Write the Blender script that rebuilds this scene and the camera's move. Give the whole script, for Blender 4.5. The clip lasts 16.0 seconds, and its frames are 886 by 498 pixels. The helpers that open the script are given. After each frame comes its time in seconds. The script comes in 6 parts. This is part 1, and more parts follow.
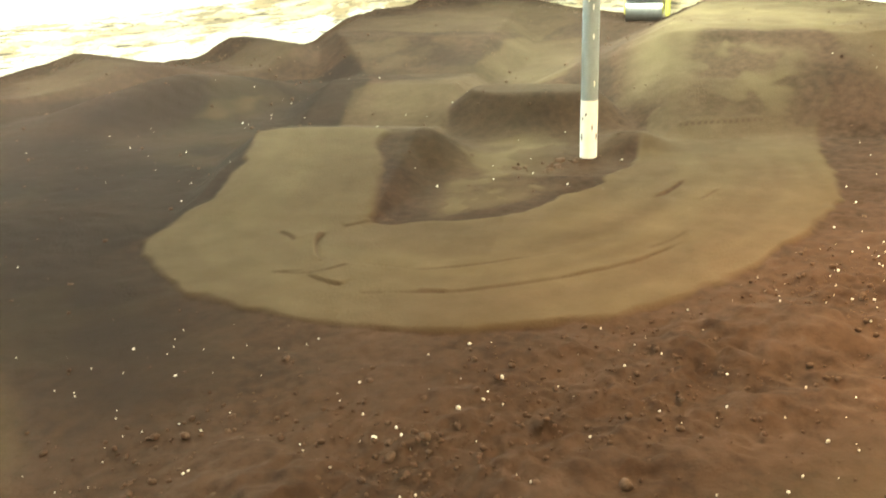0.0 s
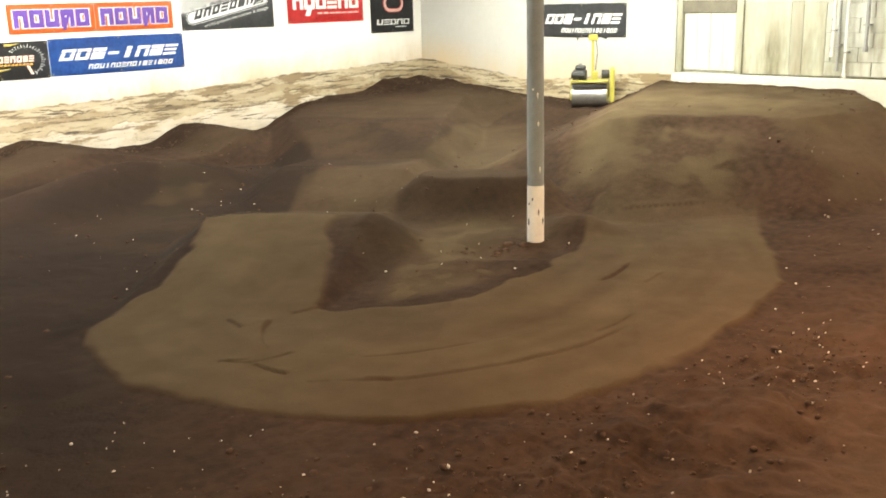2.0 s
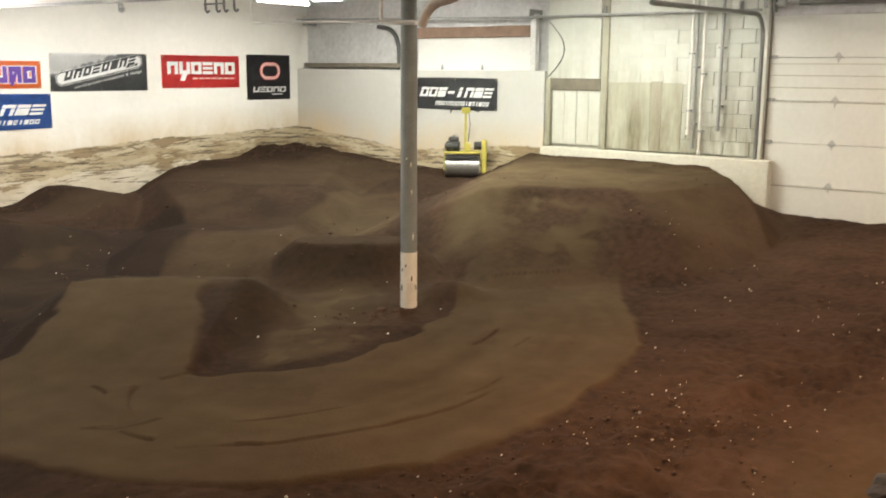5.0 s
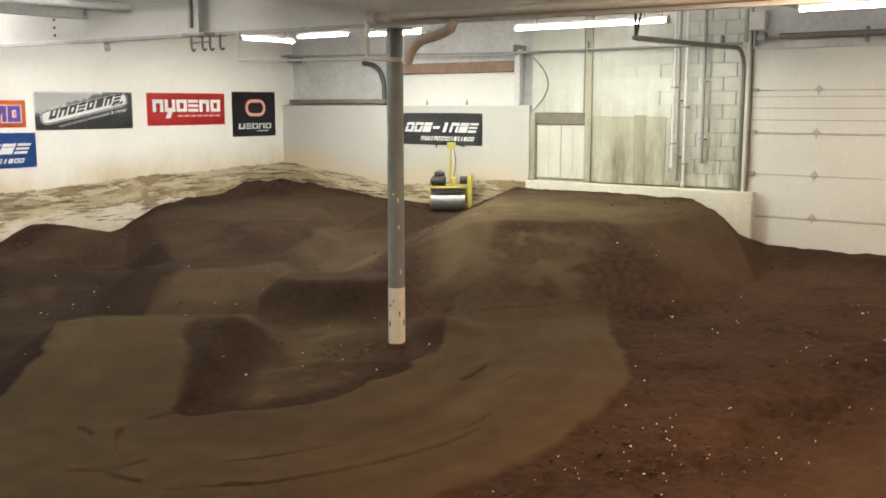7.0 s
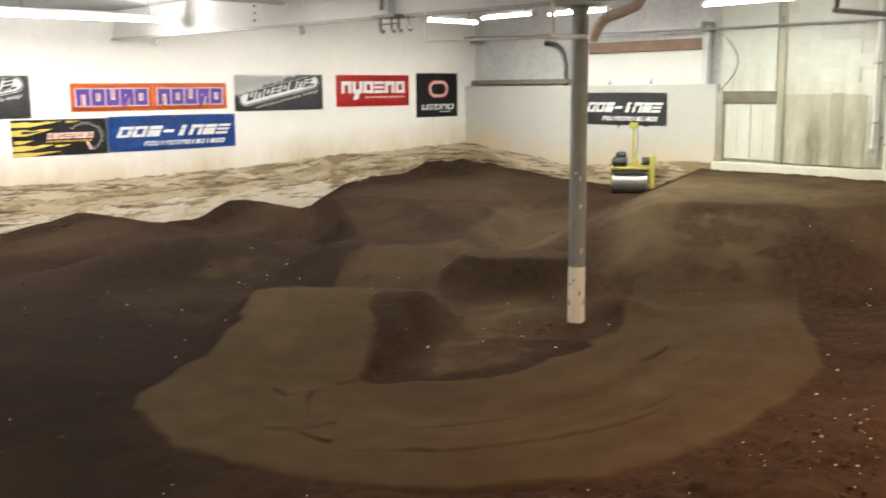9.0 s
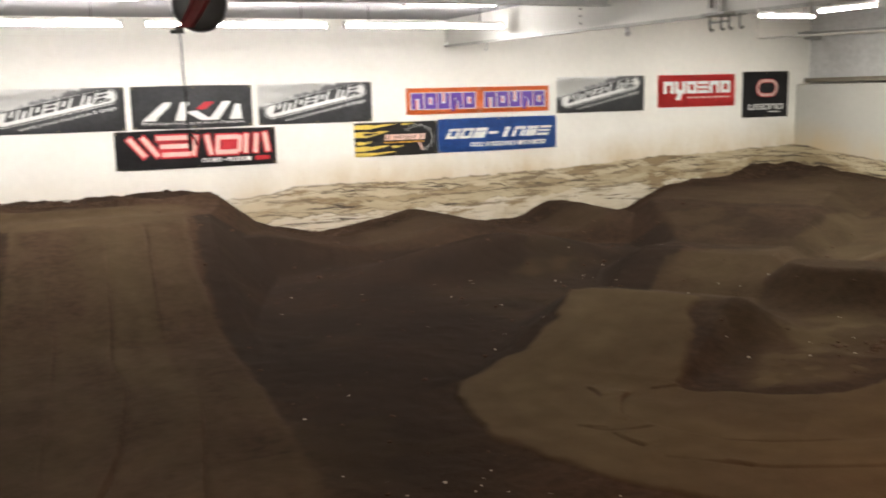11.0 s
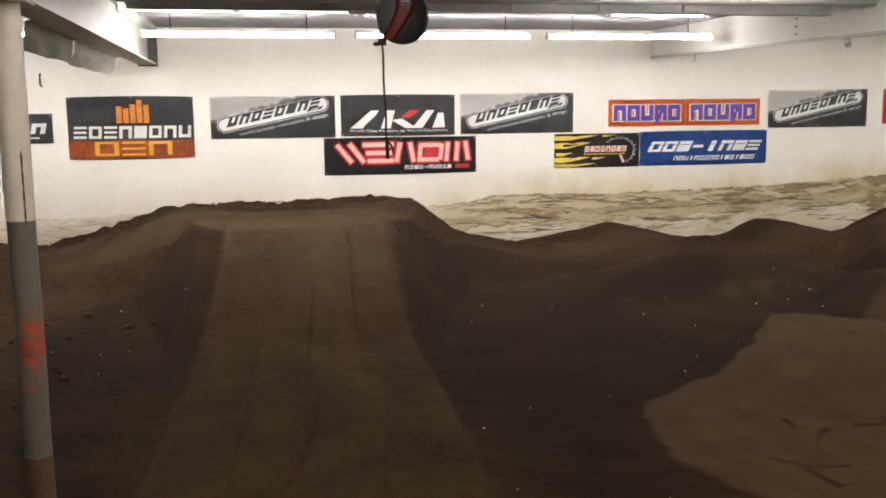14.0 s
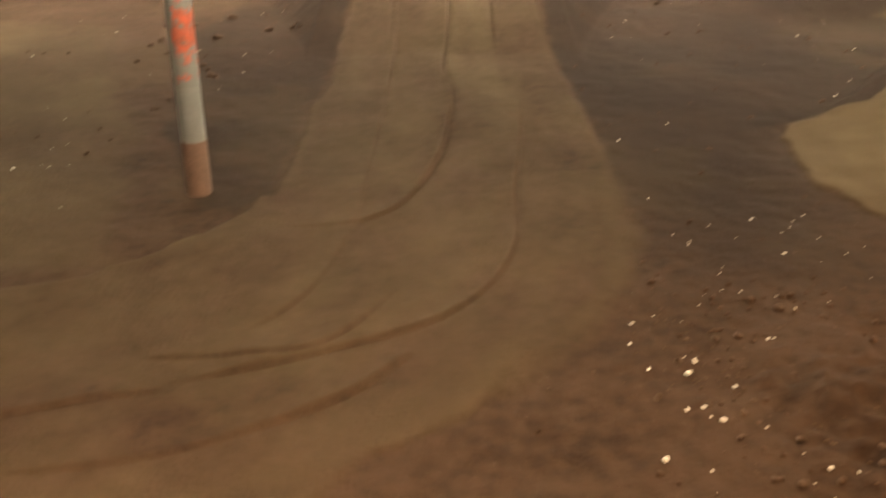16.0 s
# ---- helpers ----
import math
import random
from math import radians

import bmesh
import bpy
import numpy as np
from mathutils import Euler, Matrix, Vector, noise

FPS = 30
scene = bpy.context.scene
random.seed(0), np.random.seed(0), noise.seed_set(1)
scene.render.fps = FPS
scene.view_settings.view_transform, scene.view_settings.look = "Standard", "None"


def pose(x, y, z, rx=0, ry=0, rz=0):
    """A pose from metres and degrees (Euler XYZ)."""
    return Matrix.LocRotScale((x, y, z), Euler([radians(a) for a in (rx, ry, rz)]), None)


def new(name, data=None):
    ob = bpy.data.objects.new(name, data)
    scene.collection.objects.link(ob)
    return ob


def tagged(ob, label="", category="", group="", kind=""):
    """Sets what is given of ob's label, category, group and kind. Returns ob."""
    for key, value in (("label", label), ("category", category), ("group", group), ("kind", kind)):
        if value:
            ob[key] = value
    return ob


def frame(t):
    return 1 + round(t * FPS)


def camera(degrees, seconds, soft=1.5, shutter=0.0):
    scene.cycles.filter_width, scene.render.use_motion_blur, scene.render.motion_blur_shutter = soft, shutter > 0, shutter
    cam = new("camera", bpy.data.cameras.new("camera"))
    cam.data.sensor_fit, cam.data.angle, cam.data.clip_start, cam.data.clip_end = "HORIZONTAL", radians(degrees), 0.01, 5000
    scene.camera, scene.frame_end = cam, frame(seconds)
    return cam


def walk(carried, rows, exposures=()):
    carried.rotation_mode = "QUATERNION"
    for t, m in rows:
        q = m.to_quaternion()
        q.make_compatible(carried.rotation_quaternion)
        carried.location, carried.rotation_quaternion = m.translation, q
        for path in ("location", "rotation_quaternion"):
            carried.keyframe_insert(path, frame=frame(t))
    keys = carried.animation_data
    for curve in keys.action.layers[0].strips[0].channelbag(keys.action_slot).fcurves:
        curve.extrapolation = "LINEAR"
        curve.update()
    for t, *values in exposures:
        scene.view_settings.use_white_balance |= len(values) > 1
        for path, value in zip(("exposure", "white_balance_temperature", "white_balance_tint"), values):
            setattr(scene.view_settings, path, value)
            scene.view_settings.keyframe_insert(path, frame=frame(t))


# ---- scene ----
cam = camera(49.34, 16.0, soft=1.7, shutter=0.5)
walk(cam, [
    (0.0, pose(0.081, 0.128, 2.311, 70.79, 1.65, -42.18)),
    (0.5, pose(0.072, 0.113, 2.336, 73.12, 1.70, -42.84)),
    (1.0, pose(0.076, 0.101, 2.351, 74.67, 1.97, -43.63)),
    (1.5, pose(0.099, 0.101, 2.359, 75.08, 1.79, -44.41)),
    (2.0, pose(0.121, 0.082, 2.351, 75.51, 1.48, -44.89)),
    (2.5, pose(0.082, 0.084, 2.354, 78.75, 0.74, -44.60)),
    (3.0, pose(0.057, 0.047, 2.360, 77.98, 0.60, -44.17)),
    (3.5, pose(0.000, -0.017, 2.366, 77.92, 0.91, -42.88)),
    (4.0, pose(0.005, -0.029, 2.362, 78.37, 1.16, -43.85)),
    (4.5, pose(0.022, -0.031, 2.363, 78.95, 0.94, -46.86)),
    (5.0, pose(0.037, -0.020, 2.358, 79.49, -0.47, -52.01)),
    (5.2, pose(0.034, -0.012, 2.368, 80.29, -0.44, -52.17)),
    (7.3, pose(0.025, -0.004, 2.370, 81.60, 0.08, -52.94)),
    (7.5, pose(0.038, -0.020, 2.360, 81.70, 0.14, -52.66)),
    (8.0, pose(0.018, -0.029, 2.336, 82.04, 0.07, -50.94)),
    (8.5, pose(-0.016, -0.036, 2.326, 81.44, -0.15, -47.04)),
    (8.7, pose(-0.040, -0.012, 2.333, 81.04, 0.07, -45.21)),
    (10.8, pose(-0.076, 0.003, 2.338, 80.51, 1.49, -26.15)),
    (11.0, pose(-0.139, -0.022, 2.343, 80.87, 1.35, -24.04)),
    (11.5, pose(-0.146, -0.034, 2.365, 81.55, 1.34, -16.67)),
    (12.0, pose(-0.097, -0.023, 2.372, 82.01, 0.82, -12.25)),
    (12.5, pose(-0.035, -0.026, 2.375, 82.00, 0.13, -11.43)),
    (13.0, pose(0.018, -0.043, 2.383, 81.66, 0.11, -12.00)),
    (13.5, pose(-0.026, -0.024, 2.368, 81.75, 0.33, -12.76)),
    (14.0, pose(-0.038, -0.035, 2.360, 81.62, 0.58, -11.88)),
    (14.5, pose(-0.025, -0.033, 2.337, 79.35, 0.26, -10.92)),
    (15.0, pose(-0.008, -0.041, 2.328, 75.90, -0.07, -11.06)),
    (15.5, pose(-0.026, -0.064, 2.284, 70.86, -0.79, -9.23)),
    (16.0, pose(-0.078, -0.086, 2.236, 65.49, 0.19, -3.73)),
], [(0.0, 1.95, 6150, -14), (0.5, 1.7, 6350, -7), (1.0, 1.3, 6600, 3), (1.5, 1.0, 6700, 5), (2.0, 0.85, 6700, 7), (2.5, 0.62, 6620, 9), (3.5, 0.44, 6600, 10), (4.0, 0.44, 6600, 10), (5.0, 0.20, 6620, 10), (7.5, 0.02, 6580, 10), (8.5, 0.08, 6560, 11), (11.0, -0.22, 6620, 13), (12.0, -0.36, 6680, 14), (14.0, -0.48, 6720, 14), (15.0, -0.42, 7000, 14), (15.5, 0.12, 7500, 12), (16.0, 1.48, 8000, 9)])

# ---- light ----
world = bpy.data.worlds.new("world")
scene.world = world
world.use_nodes = True
world.node_tree.nodes["Background"].inputs[0].default_value = (0.02, 0.02, 0.022, 1)
world.node_tree.nodes["Background"].inputs[1].default_value = 1.0

WALL_Y, WALL_X, WALL_W, WALL_S = 14.67, 14.0, -9.0, -5.0
CEIL = 4.0


# ---- materials ----
def mat(name, base, rough=0.6, metal=0.0, vary=0.12, scale=6.0, bump=0.0, bump_scale=60.0, second=None, emit=None):
    """A node material: base colour mottled at two scales, with a fine bump."""
    m = bpy.data.materials.new(name)
    m.use_nodes = True
    n, l = m.node_tree.nodes, m.node_tree.links
    b = n["Principled BSDF"]
    b.inputs["Roughness"].default_value = rough
    b.inputs["Metallic"].default_value = metal
    co = n.new("ShaderNodeTexCoord")
    big, fine = n.new("ShaderNodeTexNoise"), n.new("ShaderNodeTexNoise")
    big.inputs["Scale"].default_value, fine.inputs["Scale"].default_value = scale, scale * 9
    big.inputs["Detail"].default_value = fine.inputs["Detail"].default_value = 4
    add = n.new("ShaderNodeMath")
    add.operation = "ADD"
    for t in (big, fine):
        l.new(co.outputs["Object"], t.inputs["Vector"])
    l.new(big.outputs["Fac"], add.inputs[0])
    l.new(fine.outputs["Fac"], add.inputs[1])
    ramp = n.new("ShaderNodeMapRange")
    ramp.inputs["From Min"].default_value, ramp.inputs["From Max"].default_value = 0.65, 1.35
    l.new(add.outputs[0], ramp.inputs["Value"])
    mix = n.new("ShaderNodeMix")
    mix.data_type = "RGBA"
    dark = tuple(c * (1 - vary) for c in base) if second is None else second
    mix.inputs["A"].default_value = (*dark, 1)
    mix.inputs["B"].default_value = (*(min(1, c * (1 + vary)) for c in base), 1)
    l.new(ramp.outputs[0], mix.inputs["Factor"])
    l.new(mix.outputs["Result"], b.inputs["Base Color"])
    if bump:
        bn = n.new("ShaderNodeBump")
        bn.inputs["Strength"].default_value = bump
        bn.inputs["Distance"].default_value = 0.01
        t = n.new("ShaderNodeTexNoise")
        t.inputs["Scale"].default_value = bump_scale
        t.inputs["Detail"].default_value = 6
        l.new(co.outputs["Object"], t.inputs["Vector"])
        l.new(t.outputs["Fac"], bn.inputs["Height"])
        l.new(bn.outputs["Normal"], b.inputs["Normal"])
    if emit:
        b.inputs["Emission Color"].default_value = (*emit[0], 1)
        b.inputs["Emission Strength"].default_value = emit[1]
    return m


# ---- building meshes ----
def box(bm, lo, hi, bevel=0.0):
    """A box between two corners, with an optional bevel, in bm."""
    vs = [bm.verts.new((x, y, z)) for x in (lo[0], hi[0]) for y in (lo[1], hi[1]) for z in (lo[2], hi[2])]
    fs = [bm.faces.new([vs[i] for i in q]) for q in ((0, 1, 3, 2), (4, 6, 7, 5), (0, 4, 5, 1), (2, 3, 7, 6), (0, 2, 6, 4), (1, 5, 7, 3))]
    if bevel:
        es = list({e for f in fs for e in f.edges})
        bmesh.ops.bevel(bm, geom=es, offset=bevel, segments=2, affect="EDGES", profile=0.5)
    return bm


def tube(bm, a, b, r, seg=16, r2=None):
    """A closed cylinder from a to b."""
    a, b = Vector(a), Vector(b)
    q = (b - a).to_track_quat("Z", "Y").to_matrix()
    ra, rb = r, r if r2 is None else r2
    c = [(math.cos(2 * math.pi * i / seg), math.sin(2 * math.pi * i / seg)) for i in range(seg)]
    lo = [bm.verts.new(a + q @ Vector((x * ra, y * ra, 0))) for x, y in c]
    hi = [bm.verts.new(b + q @ Vector((x * rb, y * rb, 0))) for x, y in c]
    for i in range(seg):
        j = (i + 1) % seg
        bm.faces.new((lo[i], lo[j], hi[j], hi[i]))
    bm.faces.new(lo[::-1])
    bm.faces.new(hi)
    return bm


def pipe_run(bm, pts, r, seg=10):
    """One pipe swept through points, with its bends rounded."""
    pts = [Vector(p) for p in pts]
    line = [pts[0]]
    for a, b, c in zip(pts, pts[1:], pts[2:]):
        p, q = (a - b), (c - b)
        if p.angle(q) > radians(160):
            line.append(b)
            continue
        cut = min(3.0 * r, 0.45 * p.length, 0.45 * q.length)
        p, q = b + p.normalized() * cut, b + q.normalized() * cut
        line += [p.lerp(b, t).lerp(b.lerp(q, t), t) for t in (0.0, 0.25, 0.5, 0.75, 1.0)]
    line.append(pts[-1])
    side, rings = None, []
    for k, p in enumerate(line):
        d = (line[min(k + 1, len(line) - 1)] - line[max(k - 1, 0)]).normalized()
        side = d.orthogonal() if side is None else side - d * side.dot(d)
        side.normalize()
        up = d.cross(side)
        rings.append([bm.verts.new(p + (side * math.cos(2 * math.pi * i / seg) + up * math.sin(2 * math.pi * i / seg)) * r) for i in range(seg)])
    for a, b in zip(rings, rings[1:]):
        for i in range(seg):
            j = (i + 1) % seg
            bm.faces.new((a[i], a[j], b[j], b[i]))
    bm.faces.new(rings[0][::-1])
    bm.faces.new(rings[-1])
    return bm


def part(name, bm, material, parent=None, label="", smooth=False):
    me = bpy.data.meshes.new(name)
    bmesh.ops.recalc_face_normals(bm, faces=bm.faces)
    bm.to_mesh(me)
    bm.free()
    for m in material if isinstance(material, (list, tuple)) else (material,):
        me.materials.append(m)
    if smooth:
        me.polygons.foreach_set("use_smooth", [True] * len(me.polygons))
        me.set_sharp_from_angle(angle=radians(40))
    ob = new(name, me)
    if parent is not None:
        ob.parent = parent
    if label:
        ob["label"] = label
    return ob


def thing(name, label, category, at=(0, 0, 0), group="", kind="", turn=0):
    ob = new(name)
    ob.empty_display_size = 0.1
    ob.matrix_basis = pose(*at, 0, 0, turn)
    return tagged(ob, label, category, group, kind)


# ---- the ground: one sheet of heaped and packed soil ----
def S(a, b, x):
    t = np.clip((x - a) / (b - a), 0, 1)
    return t * t * (3 - 2 * t)


def bell(x, c, w):
    return np.exp(-((x - c) / w) ** 2)


def smax(*zs, k=0.016):
    zs = np.stack(np.broadcast_arrays(*zs))
    top = zs.max(0)
    return top + k * np.log(np.exp((zs - top) / k).sum(0))


def ramp_line(x, *knots):
    return np.interp(x, [k[0] for k in knots], [k[1] for k in knots])


def value_noise(x, y, f, seed):
    """Smooth lattice noise in -1..1, at f cells a metre."""
    rng = np.random.default_rng(seed)
    lat = rng.uniform(-1, 1, (128, 128))
    c, s = math.cos(seed * 1.3 + 0.5), math.sin(seed * 1.3 + 0.5)
    X, Y = (x * c - y * s) * f + 0.37 * seed, (x * s + y * c) * f
    i, j = np.floor(X).astype(int), np.floor(Y).astype(int)
    a, b = X - i, Y - j
    a, b = a * a * (3 - 2 * a), b * b * (3 - 2 * b)
    g = lambda p, q: lat[p % 128, q % 128]
    return (g(i, j) * (1 - a) + g(i + 1, j) * a) * (1 - b) + (g(i, j + 1) * (1 - a) + g(i + 1, j + 1) * a) * b


CU, CN = (0.79, 0.613), (-0.613, 0.79)


def un(x, y):
    """Coordinates along and across the parallel lanes of the hairpin."""
    return x * CU[0] + y * CU[1], x * CN[0] + y * CN[1]


def inside(x, y, pts):
    """Signed distance to a closed outline, positive within it."""
    d = np.full(np.shape(x), 1e9)
    odd = np.zeros(np.shape(x), bool)
    for (x0, y0), (x1, y1) in zip(pts, pts[1:] + pts[:1]):
        ex, ey = x1 - x0, y1 - y0
        t = np.clip(((x - x0) * ex + (y - y0) * ey) / (ex * ex + ey * ey), 0, 1)
        d = np.minimum(d, np.hypot(x - x0 - t * ex, y - y0 - t * ey))
        if y1 != y0:
            odd ^= ((y0 > y) != (y1 > y)) & (x < (x1 - x0) * (y - y0) / (y1 - y0) + x0)
    return np.where(odd, d, -d)


# worn parts of the far mounds: the lane that leaves the second crest, the table's face, the band behind the berm, scraped soil by the column
FAR_LANE = [(5.3, 7.8), (6.6, 9.1), (7.0, 9.4), (7.5, 9.35), (8.3, 9.3), (9.1, 9.65), (10.1, 10.1), (11.5, 10.9), (12.3, 10.3), (11.2, 9.2), (10.0, 8.5), (9.4, 8.15), (9.3, 8.45), (8.9, 8.85), (7.9, 8.4), (7.3, 8.1), (6.3, 7.1), (5.9, 7.3)]
TABLE_FACE = [(11.6, 8.4), (10.7, 7.8), (9.6, 7.3), (8.8, 6.9), (8.9, 5.6), (9.5, 5.05), (10.0, 5.2), (10.9, 5.5), (11.4, 5.6), (12.2, 5.7), (13.6, 5.5), (13.7, 8.3)]
BERM_BAND = [(-2.6, 13.25), (-1.45, 13.32), (-0.9, 13.8), (-0.3, 13.6), (1.9, 13.5), (2.2, 13.3), (1.95, 12.9), (1.8, 12.5), (-0.25, 12.5), (-0.7, 13.1), (-1.3, 12.95), (-2.5, 13.05)]
SCRAPED = [(5.0, 5.7), (5.6, 6.2), (6.1, 6.3), (6.4, 6.8), (7.0, 7.1), (7.6, 6.9), (7.5, 6.4), (7.0, 6.2), (6.6, 5.75), (5.65, 5.5)]

# turned soil with shade painted into its colour: the hollow between the ramp and the hairpin, the ramp's other flank,
# the island's mounds and rim, the slope above the far lane, the inner flank of the table
SHADE_PATCHES = [
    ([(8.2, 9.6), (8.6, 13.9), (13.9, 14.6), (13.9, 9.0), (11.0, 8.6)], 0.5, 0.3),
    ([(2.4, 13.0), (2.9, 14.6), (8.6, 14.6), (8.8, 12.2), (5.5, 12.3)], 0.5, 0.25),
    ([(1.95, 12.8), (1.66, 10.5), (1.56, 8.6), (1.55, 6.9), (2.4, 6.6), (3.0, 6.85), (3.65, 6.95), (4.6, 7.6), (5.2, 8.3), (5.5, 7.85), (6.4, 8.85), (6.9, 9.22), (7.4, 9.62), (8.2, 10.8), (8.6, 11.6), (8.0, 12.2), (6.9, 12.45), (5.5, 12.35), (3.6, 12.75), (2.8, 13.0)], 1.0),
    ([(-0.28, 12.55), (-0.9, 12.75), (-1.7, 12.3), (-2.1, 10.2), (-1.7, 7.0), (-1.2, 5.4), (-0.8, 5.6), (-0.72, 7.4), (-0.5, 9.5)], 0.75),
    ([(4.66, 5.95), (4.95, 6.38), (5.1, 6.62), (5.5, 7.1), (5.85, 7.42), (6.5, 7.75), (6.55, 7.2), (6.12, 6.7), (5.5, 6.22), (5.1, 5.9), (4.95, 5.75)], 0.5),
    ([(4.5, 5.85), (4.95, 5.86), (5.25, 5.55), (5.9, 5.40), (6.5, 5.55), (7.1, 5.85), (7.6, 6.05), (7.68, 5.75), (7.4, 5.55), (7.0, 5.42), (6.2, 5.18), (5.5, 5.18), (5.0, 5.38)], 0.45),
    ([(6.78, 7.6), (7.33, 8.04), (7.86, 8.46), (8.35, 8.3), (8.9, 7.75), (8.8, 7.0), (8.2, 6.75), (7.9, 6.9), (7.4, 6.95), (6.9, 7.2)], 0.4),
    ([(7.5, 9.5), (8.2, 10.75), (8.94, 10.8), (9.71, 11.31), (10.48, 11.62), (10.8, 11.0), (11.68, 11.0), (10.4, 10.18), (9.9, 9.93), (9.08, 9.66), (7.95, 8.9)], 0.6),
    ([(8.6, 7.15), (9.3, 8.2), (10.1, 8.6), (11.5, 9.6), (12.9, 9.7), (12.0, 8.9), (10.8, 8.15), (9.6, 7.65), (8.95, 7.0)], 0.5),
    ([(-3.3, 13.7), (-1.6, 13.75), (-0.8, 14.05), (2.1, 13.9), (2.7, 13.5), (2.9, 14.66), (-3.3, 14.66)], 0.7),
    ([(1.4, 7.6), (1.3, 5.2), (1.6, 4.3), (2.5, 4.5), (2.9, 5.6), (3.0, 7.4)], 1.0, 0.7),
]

# outline of the packed hairpin in its own coordinates, and of the loose island within it
FAN = [(7.0, 3.5), (6.51, 3.56), (6.08, 3.3), (5.52, 2.75), (5.22, 1.88), (5.15, 1.16), (5.28, 0.50), (5.66, -0.15), (6.45, -0.92), (7.42, -1.47), (8.13, -1.78), (8.82, -1.87), (9.8, -1.85), (10.9, -2.2), (12.6, -2.3), (12.6, -0.6), (10.6, -0.45), (10.6, 2.0), (9.25, 2.0), (9.25, 3.58), (8.4, 3.42), (7.6, 3.36)]
ISLAND = [(7.1, 1.95), (7.27, 1.15), (7.55, 0.72), (8.24, 0.30), (8.91, 0.0), (9.53, -0.16), (10.9, -0.3), (10.9, 2.2), (9.3, 2.3), (8.9, 2.26), (8.3, 2.1), (7.6, 2.02)]


def round_off(pts, keep=0.14):
    """Cut the corners of a closed outline."""
    return [(a[0] + (b[0] - a[0]) * f, a[1] + (b[1] - a[1]) * f) for a, b in zip(pts, pts[1:] + pts[:1]) for f in (keep, 1 - keep)]


def hairpin(u, n):
    """How far inside the packed hairpin (metres, negative outside)."""
    return np.minimum(inside(u, n, round_off(FAN)), -inside(u, n, round_off(ISLAND)))


def lane_left_edges(y):
    right = ramp_line(y, (5.4, 1.36), (6.4, 1.48), (7.7, 1.54), (9.4, 1.58), (10.9, 1.64), (12.75, 1.84), (14, 1.95))
    left = ramp_line(y, (5.9, -0.78), (6.8, -0.69), (7.7, -0.66), (8.3, -0.54), (9.7, -0.47), (11.4, -0.32), (12.67, -0.26), (14, -0.25))
    return left, right


def corner_left(x, y):
    """How far inside the packed lane that comes down the ramp and sweeps round the pipe column."""
    r = np.hypot(x + 2.4, y - 5.9)
    sweep = np.where(y < 5.6, np.minimum(r - 1.55, 3.82 - r), -1)
    le, ri = lane_left_edges(y)
    straight = np.where((y >= 5.6) & (y < 13.0), np.minimum(x - le, ri - x), -1)
    return np.maximum(sweep, straight)


